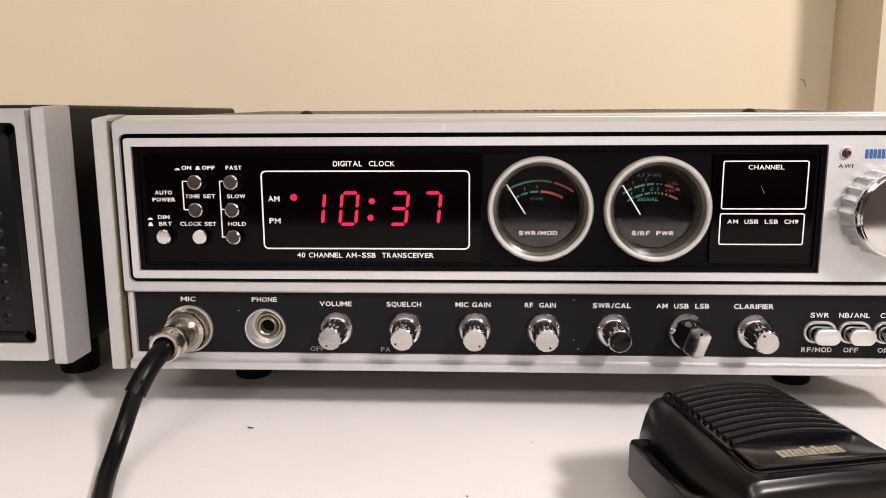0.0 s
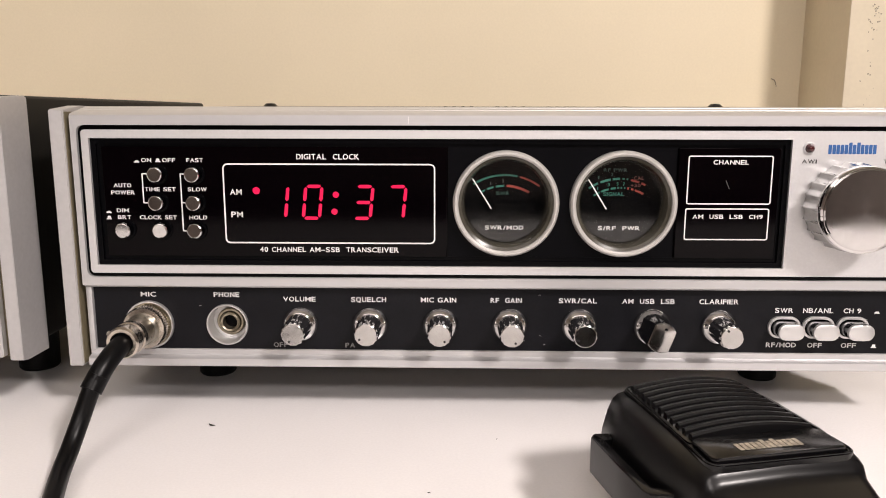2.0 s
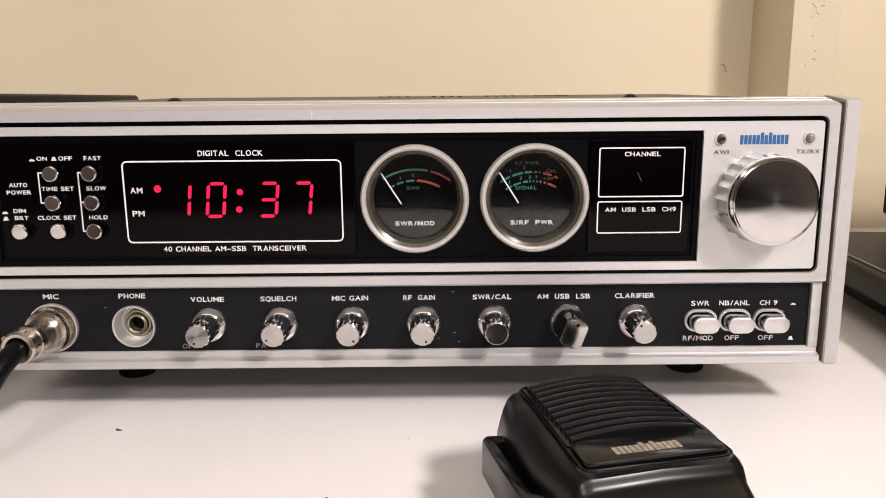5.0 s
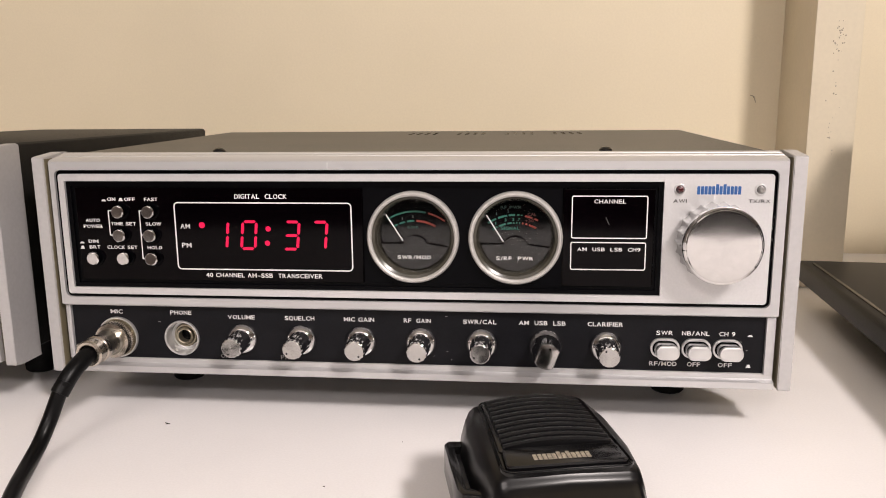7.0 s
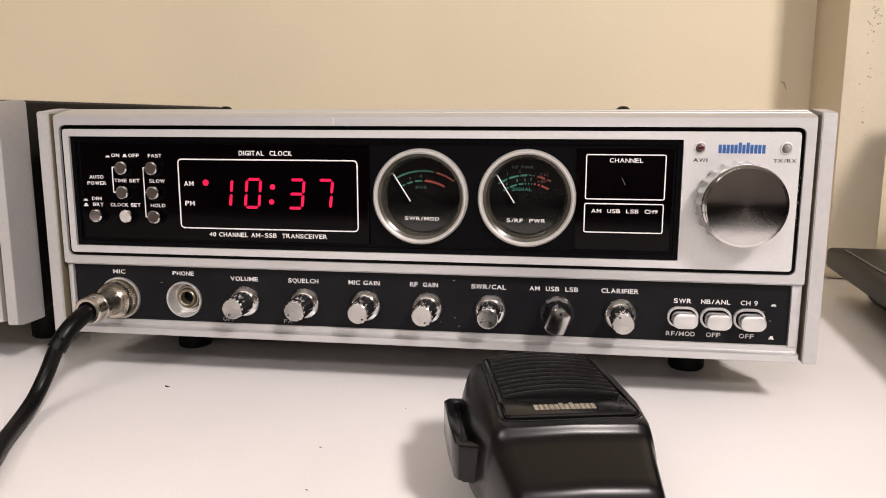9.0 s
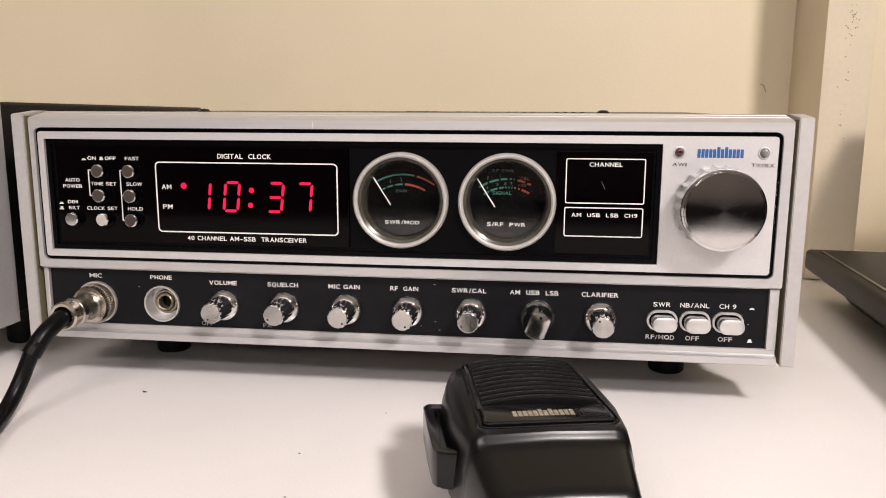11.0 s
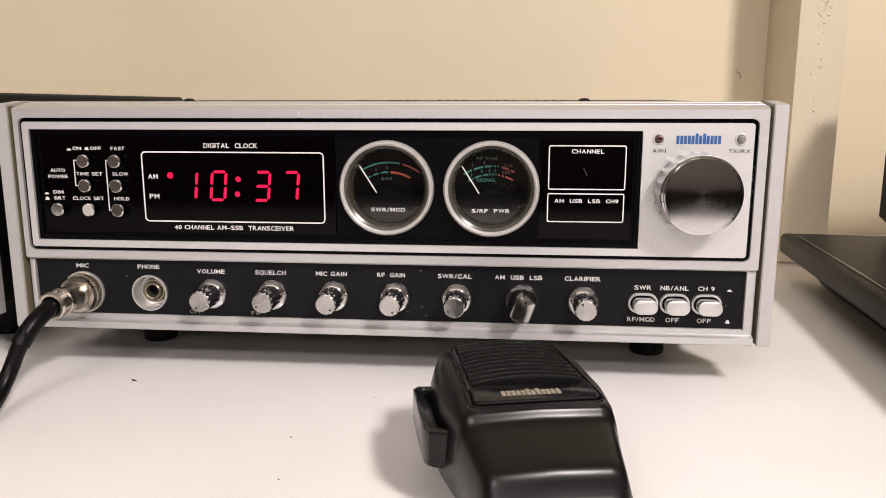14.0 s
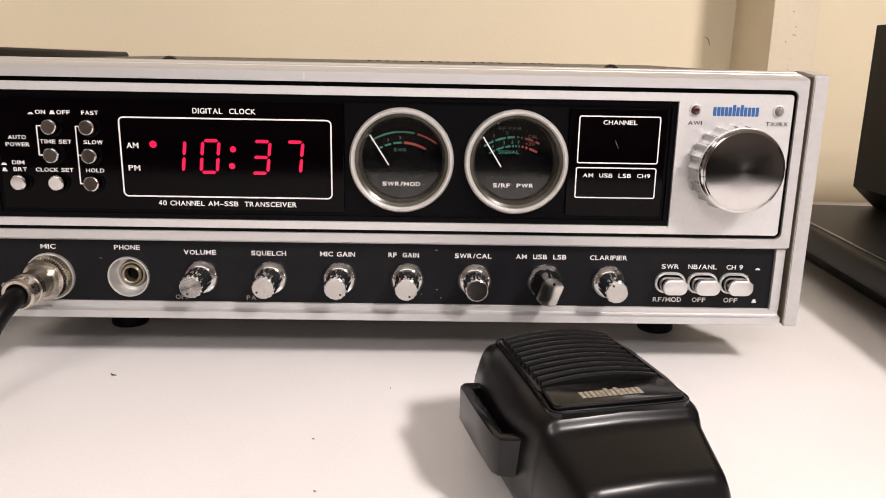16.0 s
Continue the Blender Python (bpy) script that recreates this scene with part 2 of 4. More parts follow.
def ring_xz(bm, outer, inner, y0, y1):
    """A frame between two outlines of as many points, from y0 (front) to y1."""
    v = [[bm.verts.new((x, y, z)) for x, z in pts] for pts, y in ((outer, y0), (inner, y0), (inner, y1), (outer, y1))]
    n = len(outer)
    for a, b in ((0, 1), (1, 2), (2, 3), (3, 0)):
        for k in range(n):
            m = (k + 1) % n
            bm.faces.new((v[a][k], v[a][m], v[b][m], v[b][k]))
    return bm


def slab_xz(bm, pts, y0, y1, soft=0.0):
    """A plate with an outline in x and z; soft rounds its front edge."""
    b = bmesh.new()
    rows = [(y1, 0.0), (y0, 0.0)] if not soft else [(y1, 0.0), (y0 + soft, 0.0), (y0 + soft * 0.3, soft * 0.3), (y0, soft)]
    cx = sum(p[0] for p in pts) / len(pts)
    cz = sum(p[1] for p in pts) / len(pts)
    loops = []
    for y, inset in rows:
        loop = []
        for x, z in pts:
            d = math.hypot(x - cx, z - cz)
            f = (d - inset) / d
            loop.append(b.verts.new((cx + (x - cx) * f, y, cz + (z - cz) * f)))
        loops.append(loop)
    n = len(pts)
    for p, q in zip(loops, loops[1:]):
        for k in range(n):
            b.faces.new((p[k], p[(k + 1) % n], q[(k + 1) % n], q[k]))
    b.faces.new(loops[0])
    b.faces.new(loops[-1])
    join(bm, b)
    return bm


def extrude_yz(bm, pts, x0, x1):
    """A bar along x with the outline (y, z)."""
    a = [bm.verts.new((x0, y, z)) for y, z in pts]
    b = [bm.verts.new((x1, y, z)) for y, z in pts]
    n = len(pts)
    for k in range(n):
        bm.faces.new((a[k], a[(k + 1) % n], b[(k + 1) % n], b[k]))
    bm.faces.new(a)
    bm.faces.new(b)
    return bm


def arc_band(bm, cx, cz, r0, r1, a0, a1, y0, y1, n=14):
    """A curved strip of a dial, angles from straight up, clockwise."""
    cols = []
    for k in range(n + 1):
        a = radians(a0 + (a1 - a0) * k / n)
        cols.append([bm.verts.new((cx + r * math.sin(a), y, cz + r * math.cos(a))) for r, y in ((r0, y0), (r1, y0), (r1, y1), (r0, y1))])
    for p, q in zip(cols, cols[1:]):
        for k in range(4):
            bm.faces.new((p[k], p[(k + 1) % 4], q[(k + 1) % 4], q[k]))
    bm.faces.new(cols[0])
    bm.faces.new(cols[-1])
    return bm


def stroke(bm, p, q, w, y0, y1):
    """A straight line of width w from p to q in the x-z plane."""
    d = Vector((q[0] - p[0], q[1] - p[1])).normalized() * (w / 2)
    n = Vector((-d.y, d.x))
    a, b = Vector(p), Vector(q)
    slab_xz(bm, [tuple(a + n), tuple(a - n), tuple(b - n), tuple(b + n)], y0, y1)
    return bm


def tube(bm, pts, radii, seg=20, sub=8):
    """A round cable through points, with radii."""
    P = [Vector(p) for p in pts]
    path, rad = [], []
    for i in range(len(P) - 1):
        p0, p1, p2, p3 = P[max(i - 1, 0)], P[i], P[i + 1], P[min(i + 2, len(P) - 1)]
        for k in range(sub):
            t = k / sub
            path.append(0.5 * ((2 * p1) + (p2 - p0) * t + (2 * p0 - 5 * p1 + 4 * p2 - p3) * t * t + (3 * p1 - p0 - 3 * p2 + p3) * t ** 3))
            rad.append(radii[i] * (1 - t) + radii[i + 1] * t)
    path.append(P[-1])
    rad.append(radii[-1])
    rings, side = [], Vector((1, 0, 0))
    for i, p in enumerate(path):
        d = (path[min(i + 1, len(path) - 1)] - path[max(i - 1, 0)]).normalized()
        side = (side - d * side.dot(d)).normalized()
        up = d.cross(side)
        rings.append([bm.verts.new(p + (side * math.cos(a) + up * math.sin(a)) * rad[i]) for a in (2 * math.pi * k / seg for k in range(seg))])
    for a, b in zip(rings, rings[1:]):
        for k in range(seg):
            bm.faces.new((a[k], a[(k + 1) % seg], b[(k + 1) % seg], b[k]))
    bm.faces.new(rings[0])
    bm.faces.new(rings[-1])
    return bm


INK = {"A": 0.68, "B": 0.57, "C": 0.62, "D": 0.59, "E": 0.52, "F": 0.49, "G": 0.64, "H": 0.58, "I": 0.14, "K": 0.62, "L": 0.48, "M": 0.70,
       "N": 0.58, "O": 0.68, "P": 0.55, "Q": 0.68, "R": 0.60, "S": 0.56, "T": 0.57, "U": 0.58, "V": 0.66, "W": 0.90, "X": 0.64, "Y": 0.66,
       "1": 0.27, "/": 0.34, "\u2013": 0.52, "+": 0.46}
GLYPHS = {}


def glyph(ch, bold):
    """One character of the built-in font as corners and faces, its left edge at 0 and its width 1."""
    if (ch, bold) not in GLYPHS:
        cu = bpy.data.curves.new("words", "FONT")
        cu.body, cu.size, cu.offset, cu.extrude, cu.resolution_u = ch, 1.0, bold, 0.02, 3
        ob = new("words", cu)
        me = bpy.data.meshes.new_from_object(ob.evaluated_get(bpy.context.evaluated_depsgraph_get()))
        bpy.data.objects.remove(ob)
        bpy.data.curves.remove(cu)
        co = np.array([v.co[:] for v in me.vertices])
        co[:, 0] -= co[:, 0].min()
        co[:, 0] /= co[:, 0].max()
        GLYPHS[ch, bold] = co, [tuple(p.vertices) for p in me.polygons]
        bpy.data.meshes.remove(me)
    return GLYPHS[ch, bold]


def lettering(words, x, z, width, height, y, mat, parent, bold=0.011, name="lettering"):
    """Words in an even grotesque set, on a face that looks along -y: centre, width and cap height in metres."""
    verts, faces, pen = [], [], 0.0
    for ch in words:
        if ch == " ":
            pen += 0.38
            continue
        co, polys = glyph(ch, bold)
        ink, base = INK.get(ch, 0.50), len(verts)
        verts += [(pen + u * ink, v, w) for u, v, w in co]
        faces += [tuple(base + k for k in p) for p in polys]
        pen += ink + 0.115
    pen -= 0.115
    cap = 0.729
    verts = [((u - pen / 2) * width / pen, -w * 0.004, (v - cap / 2) * height / cap) for u, v, w in verts]
    me = bpy.data.meshes.new(name)
    me.from_pydata(verts, [], faces)
    me.update()
    return put(name, me, mat, parent, Matrix.Translation((x, y, z)))


def badge(x, z, width, height, y, mat, parent, at=Matrix()):
    """A maker's mark as plain upright bars of its size and colour."""
    step = width / 6
    for k in range(6):
        for f in (0.04, 0.55):
            u = x - width / 2 + step * (k + f)
            top = z + height * (0.5 if k in (2, 3) and f > 0.5 else 0.30)
            b = slab_xz(bmesh.new(), rounded(u, u + step * 0.41, z - height / 2, top, step * 0.08, 2), y - 0.00012, y)
            part("badge_bar", b, mat, parent, "", at)


# ---- room ----
DESK_FRONT, WALL_Y, BAY_Y, SOUTH = -0.61, 0.400, 0.470, -6.2
bm = solid_box(-1.6, 1.4, DESK_FRONT, WALL_Y, -0.03, 0.0, 0.003)
structure("desk_top", bm, M_DESK, "white laminate desk top with a few crumbs", "desk")
bm = solid_box(-3.0, 0.330, WALL_Y, BAY_Y - 0.002, -0.75, 1.66)
structure("wall_north", bm, M_WALL, "cream painted back wall behind the desk", "wall")
bm = solid_box(-3.0, 3.0, SOUTH - 0.1, SOUTH, -0.75, 1.66)
structure("wall_south", bm, M_ROOM, "dull wall behind the camera", "wall")
# unseen dark board, added so the tuning knob reflects a dark band
bm = solid_box(-2.99, 2.99, SOUTH + 0.001, SOUTH + 0.02, -0.749, -0.55)
structure("baseboard", bm, M_RUBBER, "unseen dark board added along the far wall for the knob's dark reflection", "baseboard")
bm = solid_box(-3.1, -3.0, SOUTH - 0.1, BAY_Y + 0.1, -0.75, 1.66)
structure("wall_west", bm, M_ROOM, "dull side wall of the room", "wall")
bm = solid_box(3.0, 3.1, SOUTH - 0.1, BAY_Y + 0.1, -0.75, 1.66)
structure("wall_east", bm, M_ROOM, "dull side wall of the room", "wall")
bm = solid_box(-3.1, 3.1, SOUTH - 0.1, BAY_Y + 0.1, 1.66, 1.72)
structure("ceiling", bm, M_CEIL, "white ceiling over the room", "ceiling")
bm = solid_box(-3.1, 3.1, SOUTH - 0.1, BAY_Y + 0.1, -0.80, -0.75)
structure("floor", bm, M_FLOOR, "dark carpeted floor", "floor")
POST_X, POST_Y, POST_R = 0.2915, 0.310, 0.329
bm = solid_box(POST_X, POST_R, POST_Y, BAY_Y - 0.001, 0.0005, 1.655, 0.0012)
for v in bm.verts:
    v.co.x += max(0.0, v.co.y - POST_Y) * 0.045
structure("wall_post", bm, M_POST, "cream painted upright post with dark scuffs", "post")
bm = solid_box(0.0, 3.0, BAY_Y, BAY_Y + 0.1, -0.75, 1.66)
structure("wall_bay", bm, M_WALL, "cream painted wall of the bay behind the post", "wall")
bm = solid_box(POST_R, 1.4, WALL_Y, BAY_Y, -0.03, 0.0)
structure("bay_shelf", bm, M_DESK, "white laminate shelf in the bay", "shelf")

# ---- transceiver ----
CX = -0.002
RADIO = thing("transceiver", (CX, 0.12, 0.0), "silver and black base station radio with lit red clock", "radio")
FACE_L, FACE_R = -0.1770, 0.1746
CAPS = ((-0.1853, -0.1792), (0.1762, 0.1823))
BOTTOM = 0.0232

# body and cover
bm = solid_box(CX - 0.1745, CX + 0.1745, 0.012, 0.245, BOTTOM + 0.002, 0.128)
part("chassis", bm, M_SPEAKER, RADIO, "dark metal chassis")
bm = bmesh.new()
pts = [(0.0155, 0.030), (0.0155, 0.1335), (0.246, 0.1372), (0.249, 0.1362), (0.250, 0.030)]
extrude_yz(bm, pts, CX - 0.1775, CX + 0.1775)
bmesh.ops.bevel(bm, geom=[e for e in bm.edges], offset=0.0012, segments=2, affect="EDGES")
COVER = part("top_cover", bm, M_COVER, RADIO, "dark brown-grey painted metal cover with vent slots")
for gx in (-0.016, 0.019, 0.054, 0.088):
    for row, yy in enumerate((0.199, 0.214)):
        for k in range(4):
            x = gx + (k - 1.5) * 0.0058
            z = 0.1335 + (yy - 0.0155) * (0.0037 / 0.2305)
            bm = solid_box(x - 0.0011, x + 0.0011, yy - 0.005, yy + 0.005, z - 0.001, z + 0.00025)
            part("vent_slot", bm, M_INLAY, COVER)
for sx in (-0.099, 0.096):
    bm = bmesh.new()
    lathe(bm, [(0.0, -0.0017), (0.0020, -0.0014), (0.0031, -0.0004), (0.0033, 0.0012)], seg=24)
    part("cover_screw", bm, M_SCREW, COVER, "black round-headed screw", Matrix.Translation((sx, 0.0245, 0.1349)) @ Matrix.Rotation(radians(-90), 4, "X"))

# front frame: moulded aluminium surround of the upper face
bm = bmesh.new()
ring_xz(bm, rounded(FACE_L, FACE_R, 0.0592, 0.1312, 0.0004), rounded(CX - 0.1725, CX + 0.1725, 0.0630, 0.1272, 0.003), 0.0, 0.006)
FRAME = part("front_frame", bm, M_ALU, RADIO, "satin aluminium front frame")
bm = bmesh.new()
extrude_yz(bm, [(0.0002, 0.1312), (0.0012, 0.1320), (0.0074, 0.1333), (0.0076, 0.1330), (0.0082, 0.1330), (0.0084, 0.1335), (0.0120, 0.1342), (0.0122, 0.1340), (0.0127, 0.1340), (0.0129, 0.1344), (0.0154, 0.1349), (0.0160, 0.1340), (0.0160, 0.128), (0.006, 0.128), (0.006, 0.1312)], FACE_L, FACE_R)
part("top_moulding", bm, M_ALU, FRAME, "stepped top moulding")
bm = bmesh.new()
ring_xz(bm, rounded(CX - 0.1726, CX + 0.1726, 0.0629, 0.1273, 0.003), rounded(CX - 0.1705, CX + 0.1705, 0.0649, 0.1252, 0.0015), 0.0016, 0.006)
part("inlay_groove", bm, M_INLAY, FRAME, "black inlay line")
# silver plate with window
WX0, WX1, WZ0, WZ1 = -0.1695, 0.1203, 0.0682, 0.1218
bm = bmesh.new()
ring_xz(bm, rounded(CX - 0.1706, CX + 0.1706, 0.0648, 0.1253, 0.0015), rounded(WX0, WX1, WZ0, WZ1, 0.0003), -0.0002, 0.006)
PLATE = part("face_plate", bm, M_PLATE, RADIO, "silver face plate")
bm = bmesh.new()
ring_xz(bm, rounded(WX0 - 0.0002, WX1 + 0.0002, WZ0 - 0.0002, WZ1 + 0.0002, 0.0003), rounded(WX0 + 0.0022, WX1 - 0.0022, WZ0 + 0.0022, WZ1 - 0.0022, 0.0005), 0.0012, 0.006)
ring_xz(bm, rounded(WX0 + 0.0020, WX1 - 0.0020, WZ0 + 0.0020, WZ1 - 0.0020, 0.0005), rounded(WX0 + 0.0044, WX1 - 0.0034, WZ0 + 0.0040, WZ1 - 0.0034, 0.0006), 0.0022, 0.006)
part("window_frame", bm, M_BEZEL, PLATE, "black stepped window frame")
# black centre face with round holes stays behind the meters
CLOCK = None
M1, M2, MZ = 0.0040, 0.0528, 0.0950


def holed_face(x0, x1, z0, z1, holes, r, y0, y1):
    b = bmesh.new()
    mids = [(holes[i] + holes[i + 1]) / 2 for i in range(len(holes) - 1)]
    edges = [x0, *mids, x1]
    for i, h in enumerate(holes):
        n = 48
        outer, inner = [], []
        for k in range(n):
            a = 2 * math.pi * (k + 0.5) / n
            c, s = math.cos(a), math.sin(a)
            ex = (edges[i + 1] - h) if c > 0 else (edges[i] - h)
            ez = (z1 - MZ) if s > 0 else (z0 - MZ)
            f = min(ex / c if abs(c) > 1e-6 else 9, ez / s if abs(s) > 1e-6 else 9)
            outer.append((h + c * f, MZ + s * f))
            inner.append((h + c * r, MZ + s * r))
        # square the corners
        for X in (edges[i], edges[i + 1]):
            for Z in (z0, z1):
                k = min(range(n), key=lambda j: (outer[j][0] - X) ** 2 + (outer[j][1] - Z) ** 2)
                outer[k] = (X, Z)
        ring_xz(b, outer, inner, y0, y1)
    return b


bm = holed_face(-0.0203, 0.0747, WZ0 + 0.003, WZ1 - 0.003, [M1, M2], 0.0205, 0.0024, 0.006)
METERFACE = part("meter_panel", bm, M_FACE, RADIO, "satin black panel round the meters")
bm = slab_xz(bmesh.new(), rounded(-0.1650, -0.0205, 0.0722, 0.1183, 0.0004), 0.0010, 0.0045, 0.0003)
box(bm, -0.1653, -0.0203, 0.0026, 0.006, WZ0 + 0.003, WZ1 - 0.003)
CLOCK = part("clock_window", bm, M_CLOCKWIN, RADIO, "glossy black clock window with lit red digits", angle=12)
bm = slab_xz(bmesh.new(), rounded(0.0750, 0.1165, 0.0722, 0.1183, 0.0004), 0.0010, 0.0045, 0.0003)
box(bm, 0.0747, 0.1173, 0.0026, 0.006, WZ0 + 0.003, WZ1 - 0.003)
CHANNEL = part("channel_window", bm, M_CLOCKWIN, RADIO, "glossy dark channel window, unlit", angle=12)
YP = 0.0009


def outline(x0, x1, z0, z1, w, r, y, parent):
    b = bmesh.new()
    ring_xz(b, rounded(x0 - w / 2, x1 + w / 2, z0 - w / 2, z1 + w / 2, r), rounded(x0 + w / 2, x1 - w / 2, z0 + w / 2, z1 - w / 2, max(r - w, 0.0002)), y - 0.0001, y + 0.0002)
    return part("printed_outline", b, M_WHITE, parent)


outline(-0.1142, -0.0258, 0.0780, 0.1112, 0.0006, 0.0022, YP, CLOCK)
outline(0.0790, 0.1133, 0.0953, 0.1150, 0.0005, 0.0010, YP, CHANNEL)
outline(0.0788, 0.1131, 0.0803, 0.0932, 0.0005, 0.0010, YP, CHANNEL)
H = 0.0017
for words, x, z, w, h in (
        ("ON", -0.1460, 0.1128, 0.0042, H), ("OFF", -0.1365, 0.1128, 0.0055, H), ("FAST", -0.1256, 0.1128, 0.0069, H),
        ("AUTO", -0.1567, 0.1022, 0.0074, H), ("POWER", -0.1567, 0.0992, 0.0100, H), ("TIME SET", -0.1408, 0.1006, 0.0131, H),
        ("SLOW", -0.1252, 0.1006, 0.0080, H), ("DIM", -0.1573, 0.0916, 0.0051, H), ("BRT", -0.1568, 0.0887, 0.0056, H),
        ("CLOCK SET", -0.1424, 0.0887, 0.0157, H), ("HOLD", -0.1254, 0.0887, 0.0076, H), ("DIGITAL  CLOCK", -0.0699, 0.1144, 0.0262, 0.0023),
        ("AM", -0.1089, 0.0996, 0.0049, 0.0024), ("PM", -0.1088, 0.0901, 0.0049, 0.0024),
        ("40 CHANNEL AM\u2013SSB  TRANSCEIVER", -0.0702, 0.0752, 0.0590, 0.0022)):
    lettering(words, x - 0.0003, z, w, h, YP, M_WHITE, CLOCK)
for words, x, z, w, h in (("CHANNEL", 0.0963, 0.1126, 0.0145, 0.0019), ("AM  USB  LSB  CH9", 0.0963, 0.0900, 0.0290, 0.0018)):
    lettering(words, x, z, w, h, YP, M_WHITE, CHANNEL)


def push_icon(x, z, tall, y, parent):
    """The small printed sign of a button out or in: a bar with a cap."""
    b = bmesh.new()
    slab_xz(b, [(x - 0.0011, z - 0.0007), (x + 0.0011, z - 0.0007), (x + 0.0011, z - 0.0003), (x - 0.0011, z - 0.0003)], y - 0.0001, y + 0.0002)
    top = z + (0.0008 if tall else 0.0002)
    slab_xz(b, [(x - 0.0008, z - 0.0004), (x + 0.0008, z - 0.0004), (x + 0.0006, top), (x - 0.0006, top)], y - 0.0001, y + 0.0002)
    return part("printed_icon", b, M_WHITE, parent)


push_icon(-0.1503, 0.1124, False, YP, CLOCK)
push_icon(-0.1414, 0.1126, True, YP, CLOCK)
push_icon(-0.1636, 0.0911, False, YP, CLOCK)
push_icon(-0.1636, 0.0884, True, YP, CLOCK)
for xs, x0, zz in (((-0.1484, -0.1446), -0.1484, (0.1070, 0.0948)), ((-0.1323, -0.1285), -0.1323, (0.1070, 0.0949, 0.0829))):
    bm = bmesh.new()
    stroke(bm, (x0, zz[0] + 0.0002), (x0, zz[-1] - 0.0002), 0.0005, YP - 0.0001, YP + 0.0002)
    for z in zz:
        stroke(bm, (x0, z), (xs[1], z), 0.0005, YP - 0.0001, YP + 0.0002)
    part("printed_bracket", bm, M_WHITE, CLOCK)

# digits
SLANT = 0.105
SEG = {"0": "abcdef", "1": "bc", "3": "abcdg", "7": "abc"}


def digit(ch, cx):
    z0, z1, hw, w = 0.0886, 0.1020, 0.0034, 0.00135
    zm = (z0 + z1) / 2
    g = 0.0004
    lines = {"a": ((-hw, z1), (hw, z1)), "d": ((-hw, z0), (hw, z0)), "g": ((-hw, zm), (hw, zm)), "b": ((hw, zm), (hw, z1)),
             "c": ((hw, z0), (hw, zm)), "e": ((-hw, z0), (-hw, zm)), "f": ((-hw, zm), (-hw, z1))}
    for s in SEG[ch]:
        (xa, za), (xb, zb) = lines[s]
        b = bmesh.new()
        if s in "adg":
            xa, xb = xa + g, xb - g
            lo, hi = za - w / 2, za + w / 2
            pts = [(xa, za), (xa + w / 2, hi), (xb - w / 2, hi), (xb, za), (xb - w / 2, lo), (xa + w / 2, lo)]
        else:
            za, zb = za + g, zb - g
            lo, hi = xa - w / 2, xa + w / 2
            pts = [(xa, za), (hi, za + w / 2), (hi, zb - w / 2), (xa, zb), (lo, zb - w / 2), (lo, za + w / 2)]
        slab_xz(b, [(cx + x + (z - zm) * SLANT, z) for x, z in pts], YP - 0.00012, YP + 0.0002)
        part("digit_segment", b, M_DIGIT, CLOCK, "lit red segment")


for ch, x in (("1", -0.0913), ("0", -0.0770), ("3", -0.0556), ("7", -0.0418)):
    digit(ch, x)
for x, z, r in ((-0.1006, 0.1001, 0.0015), (-0.0672, 0.0985, 0.0013), (-0.0679, 0.0914, 0.0013)):
    bm = lathe(bmesh.new(), [(0, YP - 0.00012), (r, YP - 0.0001), (r, YP + 0.0002)], x, z, 20)
    part("digit_dot", bm, M_DIGIT, CLOCK, "lit red dot")

# small chrome push buttons of the clock
out = 0.0040
for x, z, tip in ((-0.1419, 0.1068, 0), (-0.1421, 0.0950, 1), (-0.1568, 0.0834, 0.4), (-0.1411, 0.0834, -1), (-0.1264, 0.1068, 0), (-0.1264, 0.0950, 1), (-0.1264, 0.0834, 5)):
    turn = Matrix.Rotation(radians(-tip), 3, "X")
    bm = lathe(bmesh.new(), [(0.0, YP - out + 0.0010), (0.0030, YP - out + 0.0010), (0.0030, YP)], x, z, 28)
    PB = part("push_button", bm, M_INLAY, RADIO, "dark push button with chrome cap")
    bm = lathe(bmesh.new(), [(0.0, YP - out), (0.0027, YP - out), (0.0030, YP - out + 0.0002), (0.00325, YP - out + 0.0006), (0.0033, YP - out + 0.0012), (0.0030, YP - out + 0.0013)], x, z, 28)
    bmesh.ops.rotate(bm, cent=(x, YP - out, z), matrix=turn, verts=bm.verts)
    part("button_cap", bm, M_CHROME, PB, "chrome cap", angle=8)
    bm = lathe(bmesh.new(), [(0.0034, YP - 0.0006), (0.0043, YP - 0.0005), (0.0045, YP + 0.0002)], x, z, 28)
    part("button_collar", bm, M_INLAY, PB)

# meters


